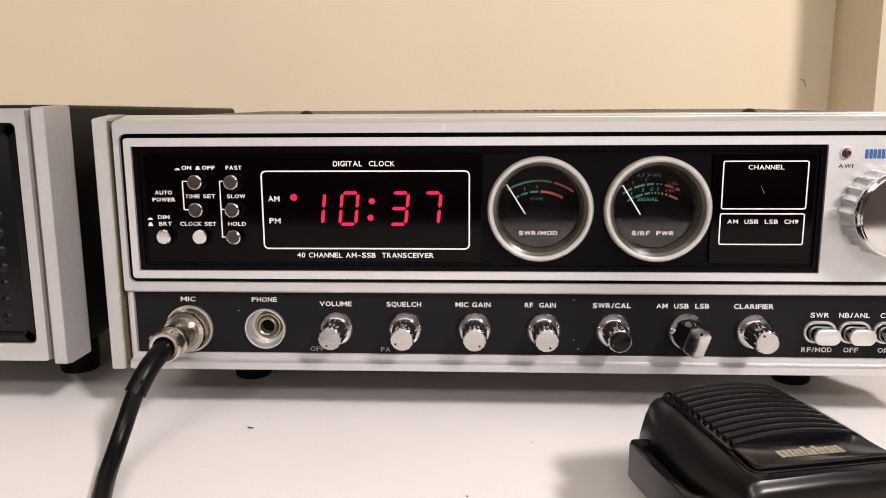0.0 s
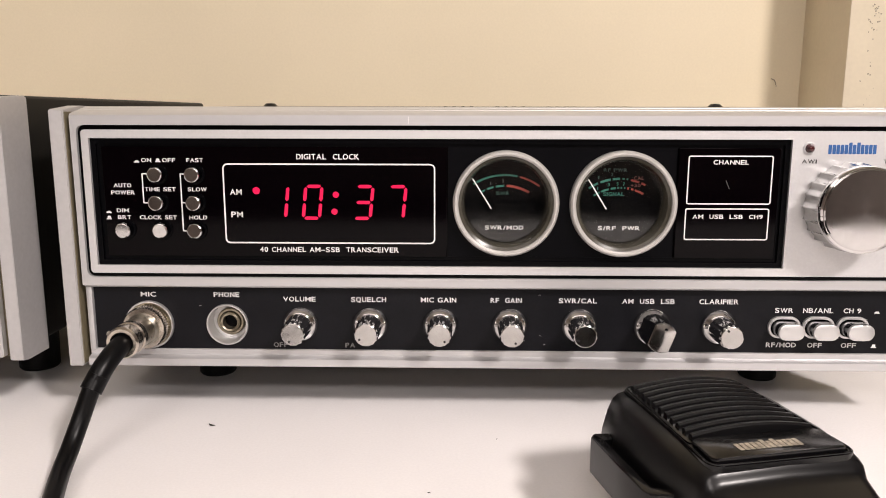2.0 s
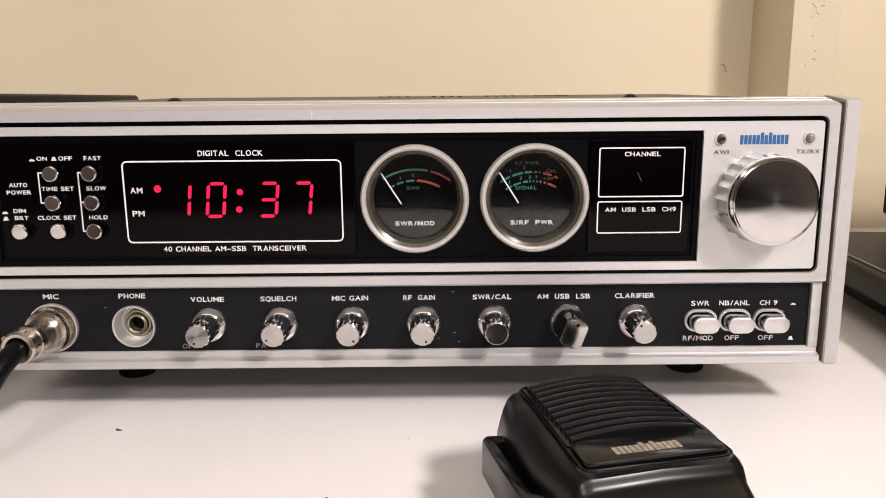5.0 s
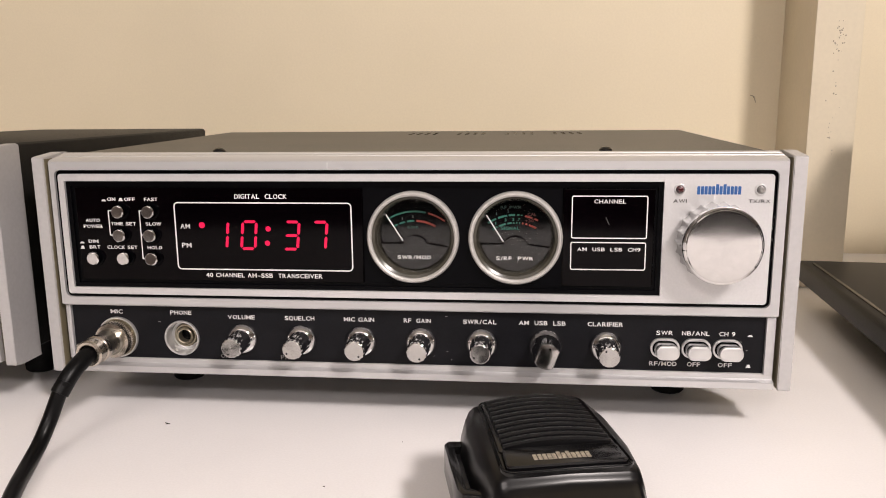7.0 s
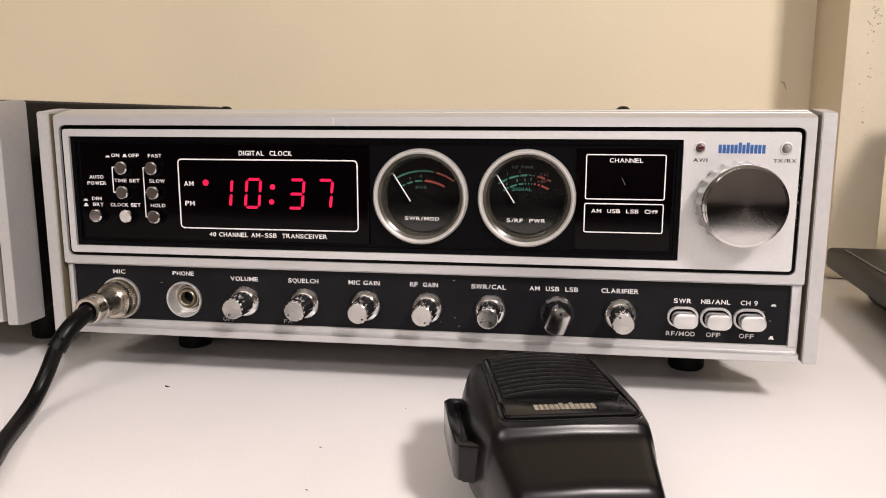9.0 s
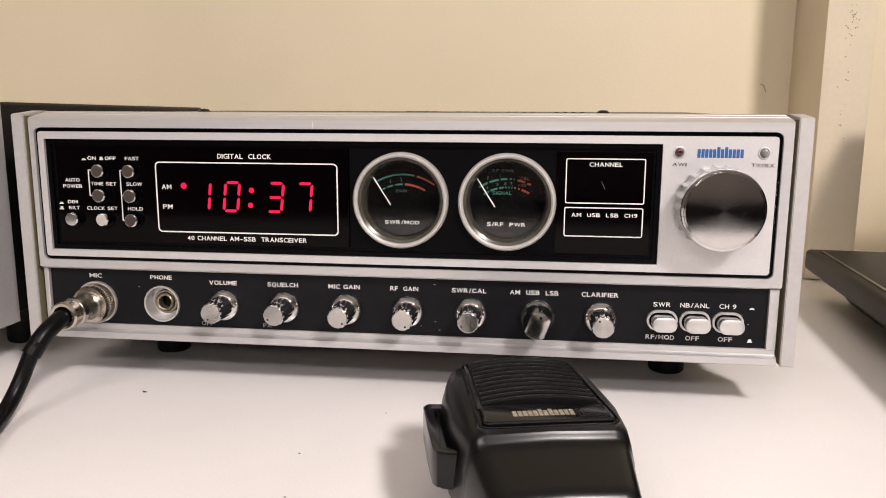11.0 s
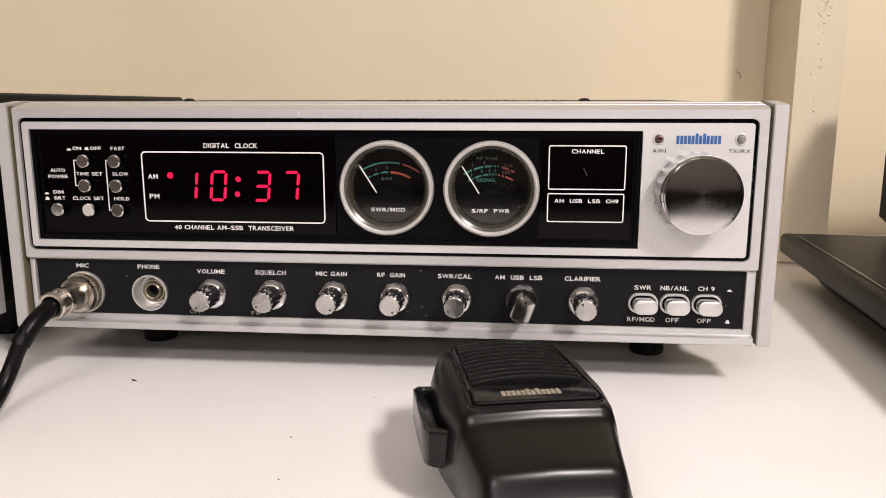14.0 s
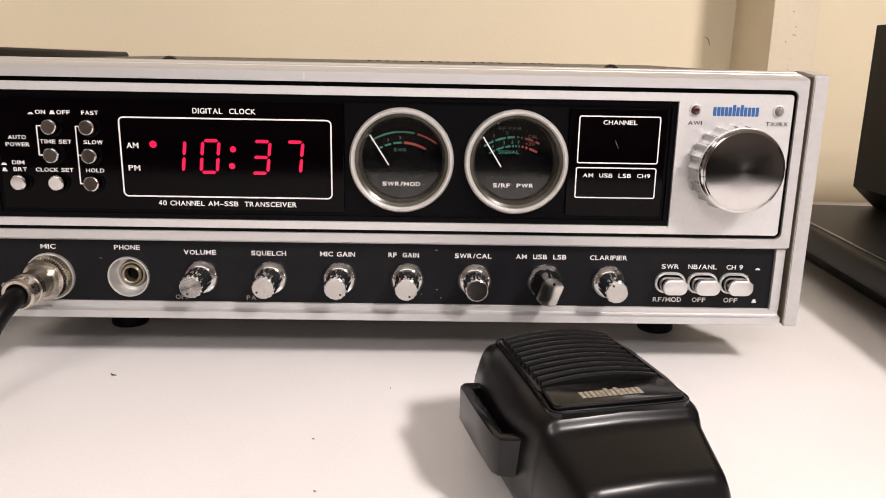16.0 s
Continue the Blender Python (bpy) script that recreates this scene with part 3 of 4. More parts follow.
def meter(cx, title, second):
    b = lathe(bmesh.new(), [(0.0198, 0.0040), (0.0199, -0.0012), (0.0206, -0.0018), (0.0214, -0.0018), (0.0221, -0.0008), (0.0222, 0.0030)], cx, MZ, 72)
    mt = part("meter", b, M_RING, RADIO, "round panel meter with silver ring")
    b = lathe(bmesh.new(), [(0.0199, 0.0000), (0.0186, 0.0008), (0.0176, 0.0030), (0.0174, 0.0092)], cx, MZ, 64)
    part("meter_well", b, M_WELL, mt, "dark warm grey bezel wall")
    b = lathe(bmesh.new(), [(0.0, 0.0085), (0.0176, 0.0085), (0.0176, 0.0095)], cx, MZ, 64)
    part("dial", b, M_DIAL, mt, "dark dial card")
    y0, y1 = 0.0083, 0.0086
    ac = 0.0815
    green, red = bmesh.new(), bmesh.new()
    if second:
        for a0, a1 in ((-34.5, -23.5), (-21, -10), (-8, -0.5)):
            arc_band(green, cx, ac, 0.0230, 0.0239, a0, a1, y0, y1, 5)
        for a0, a1 in ((2, 4.5), (6.5, 8)):
            arc_band(green, cx, ac, 0.0232, 0.0238, a0, a1, y0, y1, 3)
        for a0, a1 in ((-34.5, -26), (-24, -14), (-11.5, -5.5), (-3.5, -1.5), (0.8, 2.4), (5, 6.4)):
            arc_band(green, cx, ac, 0.0192, 0.0200, a0, a1, y0, y1, 4)
        for a0, a1 in ((11, 20), (22.5, 27)):
            arc_band(red, cx, ac, 0.0229, 0.0238, a0, a1, y0, y1, 4)
        for a0, a1 in ((9, 11), (14, 16.5), (19, 30)):
            arc_band(red, cx, ac, 0.0192, 0.0201, a0, a1, y0, y1, 4)
    else:
        arc_band(green, cx, ac, 0.0245, 0.0253, -33, 12, y0, y1)
        for a0, a1 in ((-30, -25), (-22, -14), (-11, -1)):
            arc_band(green, cx, ac, 0.0199, 0.0207, a0, a1, y0, y1, 4)
        arc_band(red, cx, ac, 0.0245, 0.0253, 15, 36, y0, y1)
        arc_band(red, cx, ac, 0.0198, 0.0208, 2, 30, y0, y1)
    part("green_scale", green, M_GREEN, mt)
    part("red_scale", red, M_RED, mt)
    if second:
        lettering("RF PWR", cx - 0.0022, ac + 0.0272, 0.0100, 0.0014, 0.0084, M_DIMGREEN, mt)
        for ch, u, w in (("1", -0.0095, 0.0193), ("3", -0.0048, 0.0210), ("5", -0.0011, 0.0213), ("7", 0.0016, 0.0213), ("1", -0.0092, 0.0240), ("2", -0.0036, 0.0253)):
            lettering(ch, cx + u, ac + w, 0.0004 if ch == "1" else 0.0009, 0.0013, 0.0084, M_GREEN if w < 0.022 else M_DIMGREEN, mt)
        lettering("SIGNAL", cx - 0.0026, ac + 0.0170, 0.0090, 0.0016, 0.0084, M_GREEN, mt)
        lettering("+30", cx + 0.0066, ac + 0.0207, 0.0040, 0.0014, 0.0084, M_DIMRED, mt)
        lettering("CAL", cx + 0.0078, ac + 0.0238, 0.0042, 0.0015, 0.0084, M_DIMRED, mt)
    else:
        lettering("SWR", cx - 0.0009, ac + 0.0172, 0.0056, 0.0014, 0.0084, M_DIMGREEN, mt)
        for ch, u, w in (("1", -0.0062, 0.0214), ("3", -0.0010, 0.0224)):
            lettering(ch, cx + u, ac + w, 0.0004 if ch == "1" else 0.0009, 0.0013, 0.0084, M_DIMPRINT, mt)
    # lower-third shield: pivot hump, plus the desk's reflection built in as shape and grey
    pts = []
    for k in range(25):
        a = radians(180 + 20 - 15 + (180 - 10) * k / 24 - 15)
        pts.append((cx + 0.0170 * math.cos(a), MZ + 0.0170 * math.sin(a)))
    zt = MZ - 0.0042
    pts = [(x, min(z, zt)) for x, z in pts]
    for k in range(9):
        a = radians(180 * k / 8)
        pts.append((cx + 0.0055 * math.cos(a), zt + 0.0038 * math.sin(a)))
    b = slab_xz(bmesh.new(), pts, 0.0062, 0.0080)
    part("dial_hump_reflection", b, M_DIALREFLECT, mt, "hump over the needle's pivot, with the desk's grey reflection shaped in")
    lettering(title, cx - 0.0003, 0.0842, 0.0164 if not second else 0.0178, 0.0018, 0.0061, M_WHITE, mt)
    b = stroke(bmesh.new(), (cx - 0.0139, 0.1050), (cx - 0.0058, 0.0922), 0.0005, 0.0066, 0.0069)
    part("needle", b, M_WHITE, mt, "thin white needle at rest")
    b = lathe(bmesh.new(), [(0.0, 0.00095), (0.0100, 0.00096), (0.0168, 0.00100), (0.0180, 0.00106), (0.0187, 0.0013), (0.0187, 0.0022)], cx, MZ, 56)
    gl = part("meter_glass", b, M_GLASS, mt, "clear flat lens", angle=6)
    gl.visible_shadow = False
    return mt


meter(M1, "SWR/MOD", False)
meter(M2, "S/RF  PWR", True)

# plate printing, lamps and tuning knob
badge(0.1445, 0.1184, 0.0196, 0.0047, -0.0002, M_BLUE, PLATE)
lettering("AWI", 0.1275, 0.1131, 0.0060, 0.0017, -0.0003, M_DARKPRINT, PLATE, 0.006)
lettering("TX/RX", 0.1624, 0.1131, 0.0095, 0.0017, -0.0003, M_DARKPRINT, PLATE, 0.006)
for x, mat, lab in ((0.1272, M_LEDRED, "small unlit red lamp"), (0.1627, M_LEDGREY, "small unlit clear lamp")):
    bm = lathe(bmesh.new(), [(0.0, -0.0028), (0.0010, -0.0025), (0.0016, -0.0016), (0.0018, 0.0)], x, 0.1183, 20)
    LED = part("indicator_lamp", bm, mat, RADIO, lab)
    bm = lathe(bmesh.new(), [(0.0018, -0.0004), (0.0020, -0.0009), (0.0024, -0.0009), (0.0027, -0.0002)], x, 0.1183, 24)
    part("lamp_ring", bm, M_PLATE, LED, "thin chrome ring")


def tuning_knob(x, z):
    at = Matrix.Translation((x, 0, z))
    b = lathe(bmesh.new(), [(0.0172, -0.0002), (0.0184, -0.0010), (0.0184, -0.0020), (0.0181, -0.0070), (0.0178, -0.0112), (0.0175, -0.0126), (0.0170, -0.0132)], 0, 0, 220, 22, 0.075, (1, 2, 3, 4), 1.0)
    k = part("tuning_knob", b, M_SATIN, RADIO, "large fluted chrome tuning knob", at, 24)
    b = lathe(bmesh.new(), [(0.0168, -0.0122), (0.0176, -0.0130), (0.0177, -0.0142), (0.0173, -0.0152), (0.0166, -0.0158), (0.0161, -0.0158)], 0, 0, 96, 44, 0.006, (1, 2))
    part("rim", b, M_CHROME, k, "polished bright rim", at)
    b = lathe(bmesh.new(), [(0.0164, -0.0150), (0.0163, -0.0161), (0.0159, -0.0164), (0.0, -0.0164)], 0, 0, 96)
    part("knob_face", b, M_SPUN, k, "spun metal face", at, 12)


tuning_knob(0.1440, 0.0948)

# lower control panel
PX, PZ, PR = -0.1163, 0.0413, 0.0083
bm = bmesh.new()
box(bm, CX - 0.1728, PX - 0.010, 0.0040, 0.008, 0.0300, 0.0590)
box(bm, PX + 0.010, CX + 0.1728, 0.0040, 0.008, 0.0300, 0.0590)
hole = [radians(45 * k / 6 - 180) for k in range(48)]
ring_xz(bm, [(PX + 0.010 * max(-1, min(1, math.cos(a) * 1.4142)), (0.0590 if math.sin(a) > 0.705 else 0.0300 if math.sin(a) < -0.705 else PZ + 0.0125 * math.sin(a))) for a in hole],
        [(PX + PR * math.cos(a), PZ + PR * math.sin(a)) for a in hole], 0.0040, 0.008)
LOWER = part("control_panel", bm, M_LOWER, RADIO, "charcoal lower control panel")
bm = bmesh.new()
extrude_yz(bm, [(0.0060, 0.0302), (0.0034, 0.0302), (0.0030, 0.0299), (0.0030, 0.0277), (0.0008, 0.0271), (0.0, 0.0266), (0.0, BOTTOM + 0.0004), (0.0006, BOTTOM), (0.012, BOTTOM), (0.012, 0.0300)], FACE_L, FACE_R)
part("bottom_rail", bm, M_ALU, FRAME, "silver bottom rail")
bm = bmesh.new()
extrude_yz(bm, [(0.0012, 0.0592), (0.0020, 0.0582), (0.0042, 0.0578), (0.008, 0.0578), (0.008, 0.0592)], FACE_L, FACE_R)
part("middle_rail", bm, M_ALU, FRAME)
for edge, inner, (xa, xb), gap in ((FACE_L, CX - 0.1724, CAPS[0], (-0.1794, FACE_L + 0.0003)), (FACE_R, CX + 0.1724, CAPS[1], (FACE_R - 0.0003, 0.1764))):
    bm = solid_box(min(edge, inner), max(edge, inner), 0.0022, 0.008, 0.0298, 0.0580, 0.0004)
    part("side_rail", bm, M_ALU, FRAME)
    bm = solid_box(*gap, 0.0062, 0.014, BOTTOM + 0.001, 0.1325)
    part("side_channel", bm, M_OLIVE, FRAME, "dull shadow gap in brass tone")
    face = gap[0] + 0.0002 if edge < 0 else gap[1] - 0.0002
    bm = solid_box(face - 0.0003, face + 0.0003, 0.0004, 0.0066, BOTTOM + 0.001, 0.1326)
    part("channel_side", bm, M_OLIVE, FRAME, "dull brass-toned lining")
    bm = bmesh.new()
    extrude_yz(bm, [(-0.0006, BOTTOM), (-0.0006, 0.1330), (0.0004, 0.1336), (0.016, 0.1352), (0.021, 0.1350), (0.021, BOTTOM)], xa, xb)
    bmesh.ops.bevel(bm, geom=list(bm.edges), offset=0.00035, segments=2, affect="EDGES")
    part("end_cap", bm, M_CAP, RADIO, "silver end trim")
YL = 0.0039
for words, x, z, w, mat in (
        ("MIC", -0.1505, 0.0546, 0.0066, M_WHITE), ("PHONE", -0.1163, 0.0546, 0.0112, M_WHITE), ("VOLUME", -0.0846, 0.0528, 0.0141, M_WHITE),
        ("SQUELCH", -0.0545, 0.0528, 0.0152, M_WHITE), ("MIC GAIN", -0.0242, 0.0528, 0.0153, M_WHITE), ("RF  GAIN", 0.0050, 0.0528, 0.0134, M_WHITE),
        ("SWR/CAL", 0.0358, 0.0528, 0.0163, M_WHITE), ("AM  USB  LSB", 0.0661, 0.0528, 0.0224, M_WHITE), ("CLARIFIER", 0.0962, 0.0528, 0.0167, M_WHITE),
        ("SWR", 0.1242, 0.0492, 0.0078, M_WHITE), ("NB/ANL", 0.1387, 0.0492, 0.0128, M_WHITE), ("CH 9", 0.1532, 0.0492, 0.0074, M_WHITE),
        ("RF/MOD", 0.1240, 0.0338, 0.0128, M_WHITE), ("OFF", 0.1384, 0.0338, 0.0061, M_WHITE), ("OFF", 0.1529, 0.0338, 0.0063, M_WHITE),
        ("OFF", -0.0934, 0.0322, 0.0061, M_GREYPRINT), ("PA", -0.0629, 0.0322, 0.0042, M_GREYPRINT)):
    lettering(words, x, z, w, 0.00215, YL, mat, LOWER)
push_icon(0.1637, 0.0487, False, YL, LOWER)
push_icon(0.1637, 0.0334, True, YL, LOWER)

# small knobs
KZ = 0.0416


def turned_knob(x, turn):
    b = lathe(bmesh.new(), [(0.0056, 0.0006), (0.0053, -0.0050), (0.0052, -0.0112), (0.0050, -0.0120), (0.0046, -0.0122)], 0, 0, 84, 14, 0.10, (1, 2, 3))
    at = Matrix.Translation((x, 0, KZ)) @ Matrix.Rotation(radians(turn), 4, "Y")
    k = part("control_knob", b, M_CHROME, RADIO, "small fluted chrome knob", at)
    b = lathe(bmesh.new(), [(0.0078, 0.0040), (0.0078, 0.0030), (0.0075, 0.0024), (0.0062, 0.0004), (0.0055, 0.0)], 0, 0, 40)
    part("skirt", b, M_CHROME, k, "polished skirt", at)
    b = lathe(bmesh.new(), [(0.0047, -0.0119), (0.0047, -0.0126), (0.0044, -0.0128), (0.0, -0.0128)], 0, 0, 40)
    part("cap", b, M_KNOBCAP, k, "spun metal cap", at, 8)
    b = lathe(bmesh.new(), [(0.0, -0.01305), (0.0005, -0.0130), (0.0005, -0.0126)], 0.0, -0.0033, 12)
    part("index_dot", b, M_DARKPRINT, k, "dark index dimple", at)


for x, turn in ((-0.0844, 25), (-0.0539, 55), (-0.0234, -40), (0.0067, -25), (0.0368, 60), (0.0968, 150)):
    turned_knob(x, turn)


def mode_knob(x):
    b = lathe(bmesh.new(), [(0.0082, 0.0040), (0.0082, 0.0026), (0.0079, 0.0014), (0.0072, 0.0006), (0.0062, -0.0012), (0.0, -0.0012)], 0, 0, 44)
    at = Matrix.Translation((x, 0, KZ))
    k = part("mode_knob", b, M_CHROME, RADIO, "chrome pointer selector knob", at)
    turn = at @ Matrix.Rotation(radians(20), 4, "Y")

    def cut_round(hw, r, n=7):
        """A disc cut by two parallel flats."""
        a0 = math.acos(hw / r)
        up = [(r * math.cos(a), r * math.sin(a)) for a in (a0 + (math.pi - 2 * a0) * i / n for i in range(n + 1))]
        return up + [(-u, -w) for u, w in up]

    b = bmesh.new()
    loops = [[b.verts.new((u, y, w)) for u, w in cut_round(hw, r)]
             for y, hw, r in ((0.0, 0.0062, 0.0068), (-0.0030, 0.0059, 0.0067), (-0.0085, 0.0049, 0.0065), (-0.0134, 0.0047, 0.0064), (-0.0138, 0.0044, 0.0061))]
    for p, q in zip(loops, loops[1:]):
        for i in range(len(p)):
            b.faces.new((p[i], p[(i + 1) % len(p)], q[(i + 1) % len(p)], q[i]))
    b.faces.new(loops[-1])
    g = part("pointer", b, M_SMOKESHADE, k, "smoked chrome grip with two flats", turn, 25)
    b = slab_xz(bmesh.new(), cut_round(0.0043, 0.0060), -0.0140, -0.0136, 0.0001)
    part("pointer_face", b, M_KNOBCAP, g, "brushed metal face", turn)
    b = lathe(bmesh.new(), [(0.0, -0.01425), (0.0006, -0.0142), (0.0006, -0.0138)], 0.0, 0.0040, 14)
    part("index_dot", b, M_INLAY, g, "dark index dimple", turn)


mode_knob(0.0680)


def slide_switch(x):
    b = ring_xz(bmesh.new(), rounded(x - 0.0070, x + 0.0068, KZ - 0.0046, KZ + 0.0050, 0.0046, 7), rounded(x - 0.0059, x + 0.0057, KZ - 0.0036, KZ + 0.0038, 0.0036, 7), 0.0026, 0.0045)
    bmesh.ops.bevel(b, geom=list(b.edges), offset=0.0002, segments=1, affect="EDGES")
    s = part("push_switch", b, M_SWITCH, RADIO, "pale-edged oval push switch")
    b = slab_xz(bmesh.new(), rounded(x - 0.0065, x + 0.0063, KZ - 0.0040, KZ + 0.0044, 0.0040, 7), 0.0038, 0.0046, 0.0002)
    part("switch_slot", b, M_INLAY, s)
    # sides of the cap: the black panel's reflection is put into the colour
    b = slab_xz(bmesh.new(), rounded(x - 0.0054, x + 0.0053, KZ - 0.0033, KZ + 0.0034, 0.0031, 7), -0.0034, 0.0042)
    part("dark_switch_side", b, M_SMOKESHADE, s, "side of the cap, the panel's dark reflection put into its colour")
    b = slab_xz(bmesh.new(), rounded(x - 0.0055, x + 0.0054, KZ - 0.0034, KZ + 0.0035, 0.0032, 7), -0.0048, -0.0033, 0.0005)
    part("switch_cap", b, M_SWITCH, s, "polished oval cap")


for x in (0.1246, 0.1391, 0.1536):
    slide_switch(x)

# jacks
JX, JZ = -0.1505, 0.0411
bm = lathe(bmesh.new(), [(0.0106, 0.0042), (0.0106, 0.0028), (0.0104, 0.0024), (0.0099, 0.0024), (0.0097, 0.0036)], JX, JZ, 56)
SOCKET = part("mic_socket", bm, M_SWITCH, RADIO, "pale microphone socket ring")
bm = lathe(bmesh.new(), [(0.0098, 0.0034), (0.0096, 0.0036), (0.0, 0.0036)], JX, JZ, 40)
part("socket_recess", bm, M_BRASS, SOCKET)
bm = lathe(bmesh.new(), [(0.0091, 0.0040), (0.0091, 0.0028), (0.0089, 0.0025), (0.0085, 0.0025), (0.0082, 0.0030), (0.0080, 0.0100), (0.0, 0.0100)], PX, PZ, 48)
JACK = part("phone_jack", bm, M_SWITCH, RADIO, "headphone jack with pale ring")
bm = lathe(bmesh.new(), [(0.0062, 0.0100), (0.0061, 0.0072), (0.0057, 0.0066), (0.0049, 0.0066), (0.0047, 0.0074), (0.0044, 0.0056), (0.0038, 0.0050), (0.0032, 0.0054), (0.0030, 0.0096)], PX + 0.0004, PZ + 0.0004, 44)
part("jack_bushing", bm, M_BRASS, JACK, "dull brass bushing")
bm = lathe(bmesh.new(), [(0.0, 0.0092), (0.0031, 0.0092), (0.0031, 0.0098)], PX + 0.0004, PZ + 0.0004, 24)
part("jack_hole", bm, M_INLAY, JACK)
# feet
for x, y in ((-0.1400, 0.060), (0.1375, 0.060), (-0.1400, 0.215), (0.1375, 0.215)):
    bm = lathe(bmesh.new(), [(0.0, 0.0), (0.0084, 0.0), (0.0092, 0.001), (0.0098, 0.0236), (0.0, 0.0236)], 0, 0, 32)
    part("rubber_foot", bm, M_RUBBER, RADIO, "black rubber foot", Matrix.Translation((x, y, 0.0)) @ Matrix.Rotation(radians(90), 4, "X"))

# ---- extension speaker ----
SX1, SX0, SZ0, SZ1 = -0.2055, -0.3660, 0.0255, 0.1385
SPK = thing("extension_speaker", ((SX0 + SX1) / 2, 0.14, 0.0), "black and silver extension speaker cabinet on white desk", "speaker")
bm = solid_box(SX0 + 0.006, SX1 - 0.005, 0.012, 0.272, SZ0 + 0.001, SZ1 + 0.0012, 0.0025, 3)
part("cabinet", bm, M_SPEAKER, SPK, "black vinyl-covered cabinet")
bm = bmesh.new()
ring_xz(bm, rounded(SX0 + 0.0088, SX1 - 0.0088, SZ0 + 0.001, SZ1 - 0.0005, 0.001), rounded(SX0 + 0.0135, SX1 - 0.0135, SZ0 + 0.0090, SZ1 - 0.0065, 0.0025), 0.0, 0.012)
part("front_frame", bm, M_ALU, SPK, "silver grille frame")
bm = slab_xz(bmesh.new(), rounded(SX0 + 0.0134, SX1 - 0.0134, SZ0 + 0.0088, SZ1 - 0.0063, 0.0025), 0.0030, 0.012, 0.002)
GR = part("grille", bm, M_GRILLE, SPK, "black moulded speaker grille")
bm = bmesh.new()
ring_xz(bm, rounded(SX0 + 0.0136, SX1 - 0.0136, SZ0 + 0.0091, SZ1 - 0.0066, 0.0025), rounded(SX0 + 0.0180, SX1 - 0.0180, SZ0 + 0.0135, SZ1 - 0.0110, 0.0020), 0.0006, 0.0060)
bmesh.ops.bevel(bm, geom=list(bm.edges), offset=0.0008, segments=2, affect="EDGES")
part("grille_border", bm, M_GRILLE, GR, "raised gloss black border")
z = SZ0 + 0.020
while z < SZ1 - 0.014:
    for k in range(11):
        x = SX1 - 0.0275 - k * 0.0125
        if x > SX0 + 0.02:
            bm = lathe(bmesh.new(), [(0.0, 0.0020), (0.0010, 0.0021), (0.0018, 0.0024), (0.0024, 0.0029), (0.0026, 0.0034)], x, z, 18)
            part("grille_bump", bm, M_GRILLE, GR)
    z += 0.0077
for xa, xb in ((SX0, SX0 + 0.0058), (SX1 - 0.0058, SX1)):
    bm = bmesh.new()
    extrude_yz(bm, [(-0.0008, SZ0), (-0.0008, SZ1 - 0.0008), (0.0006, SZ1), (0.019, SZ1 + 0.0010), (0.0205, SZ1), (0.0205, SZ0 - 0.001), (0.004, SZ0 - 0.001)], xa, xb)
    bmesh.ops.bevel(bm, geom=list(bm.edges), offset=0.00028, segments=2, affect="EDGES")
    part("end_cap", bm, M_CAP, SPK, "silver end trim")
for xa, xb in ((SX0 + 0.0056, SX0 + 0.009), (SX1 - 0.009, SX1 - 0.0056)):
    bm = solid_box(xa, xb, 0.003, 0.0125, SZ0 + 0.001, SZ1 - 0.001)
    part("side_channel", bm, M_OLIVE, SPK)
for x, y in ((-0.237, 0.066), (-0.330, 0.066), (-0.237, 0.235), (-0.330, 0.235)):
    bm = lathe(bmesh.new(), [(0.0, 0.0), (0.0090, 0.0), (0.0098, 0.001), (0.0104, 0.0268), (0.0, 0.0268)], 0, 0, 32)
    part("rubber_foot", bm, M_RUBBER, SPK, "black rubber foot", Matrix.Translation((x, y, 0.0)) @ Matrix.Rotation(radians(90), 4, "X"))

# ---- microphone lead ----
LEAD = thing("microphone_lead", (-0.150, -0.060, 0.0), "black microphone lead with a nickel screw plug in the socket", "cable")
bm = lathe(bmesh.new(), [(0.0060, 0.0034), (0.0092, 0.0030), (0.0093, -0.0030), (0.0088, -0.0036), (0.0066, -0.0040)], JX, JZ, 96, 48, 0.07, (1, 2))
part("knurled_nut", bm, M_NICKEL, LEAD, "knurled nickel nut")
bm = lathe(bmesh.new(), [(0.0070, -0.0034), (0.0070, -0.0056), (0.0062, -0.0064), (0.0060, -0.0140), (0.0061, -0.0146)], JX, JZ, 48)
part("plug_barrel", bm, M_STEEL, LEAD, "dark metal plug barrel")
bm = lathe(bmesh.new(), [(0.0060, -0.0140), (0.0067, -0.0145), (0.0068, -0.0176), (0.0063, -0.0182), (0.0062, -0.0204), (0.0067, -0.0210), (0.0066, -0.0240), (0.0059, -0.0250), (0.0047, -0.0250), (0.0045, -0.0180)], JX, JZ, 48)
CLAMP = part("cable_clamp", bm, M_NICKEL, LEAD, "nickel cable clamp collar")
for a in (-150, -60):
    bm = lathe(bmesh.new(), [(0.0, -0.0010), (0.0009, -0.0008), (0.0011, 0.0004)], 0, 0, 14)
    at = Matrix.Translation((JX, -0.0225, JZ)) @ Matrix.Rotation(radians(a), 4, "Y") @ Matrix.Translation((0.0067, 0, 0)) @ Matrix.Rotation(radians(90), 4, "Z")
    part("clamp_screw", bm, M_STEEL, CLAMP, "small clamp screw", at)
bm = tube(bmesh.new(), [(JX, -0.017, JZ), (JX - 0.0004, -0.0265, JZ - 0.0010), (JX - 0.0025, -0.0355, JZ - 0.0058), (-0.1560, -0.0415, 0.0275)], [0.0040, 0.0041, 0.0041, 0.0042])
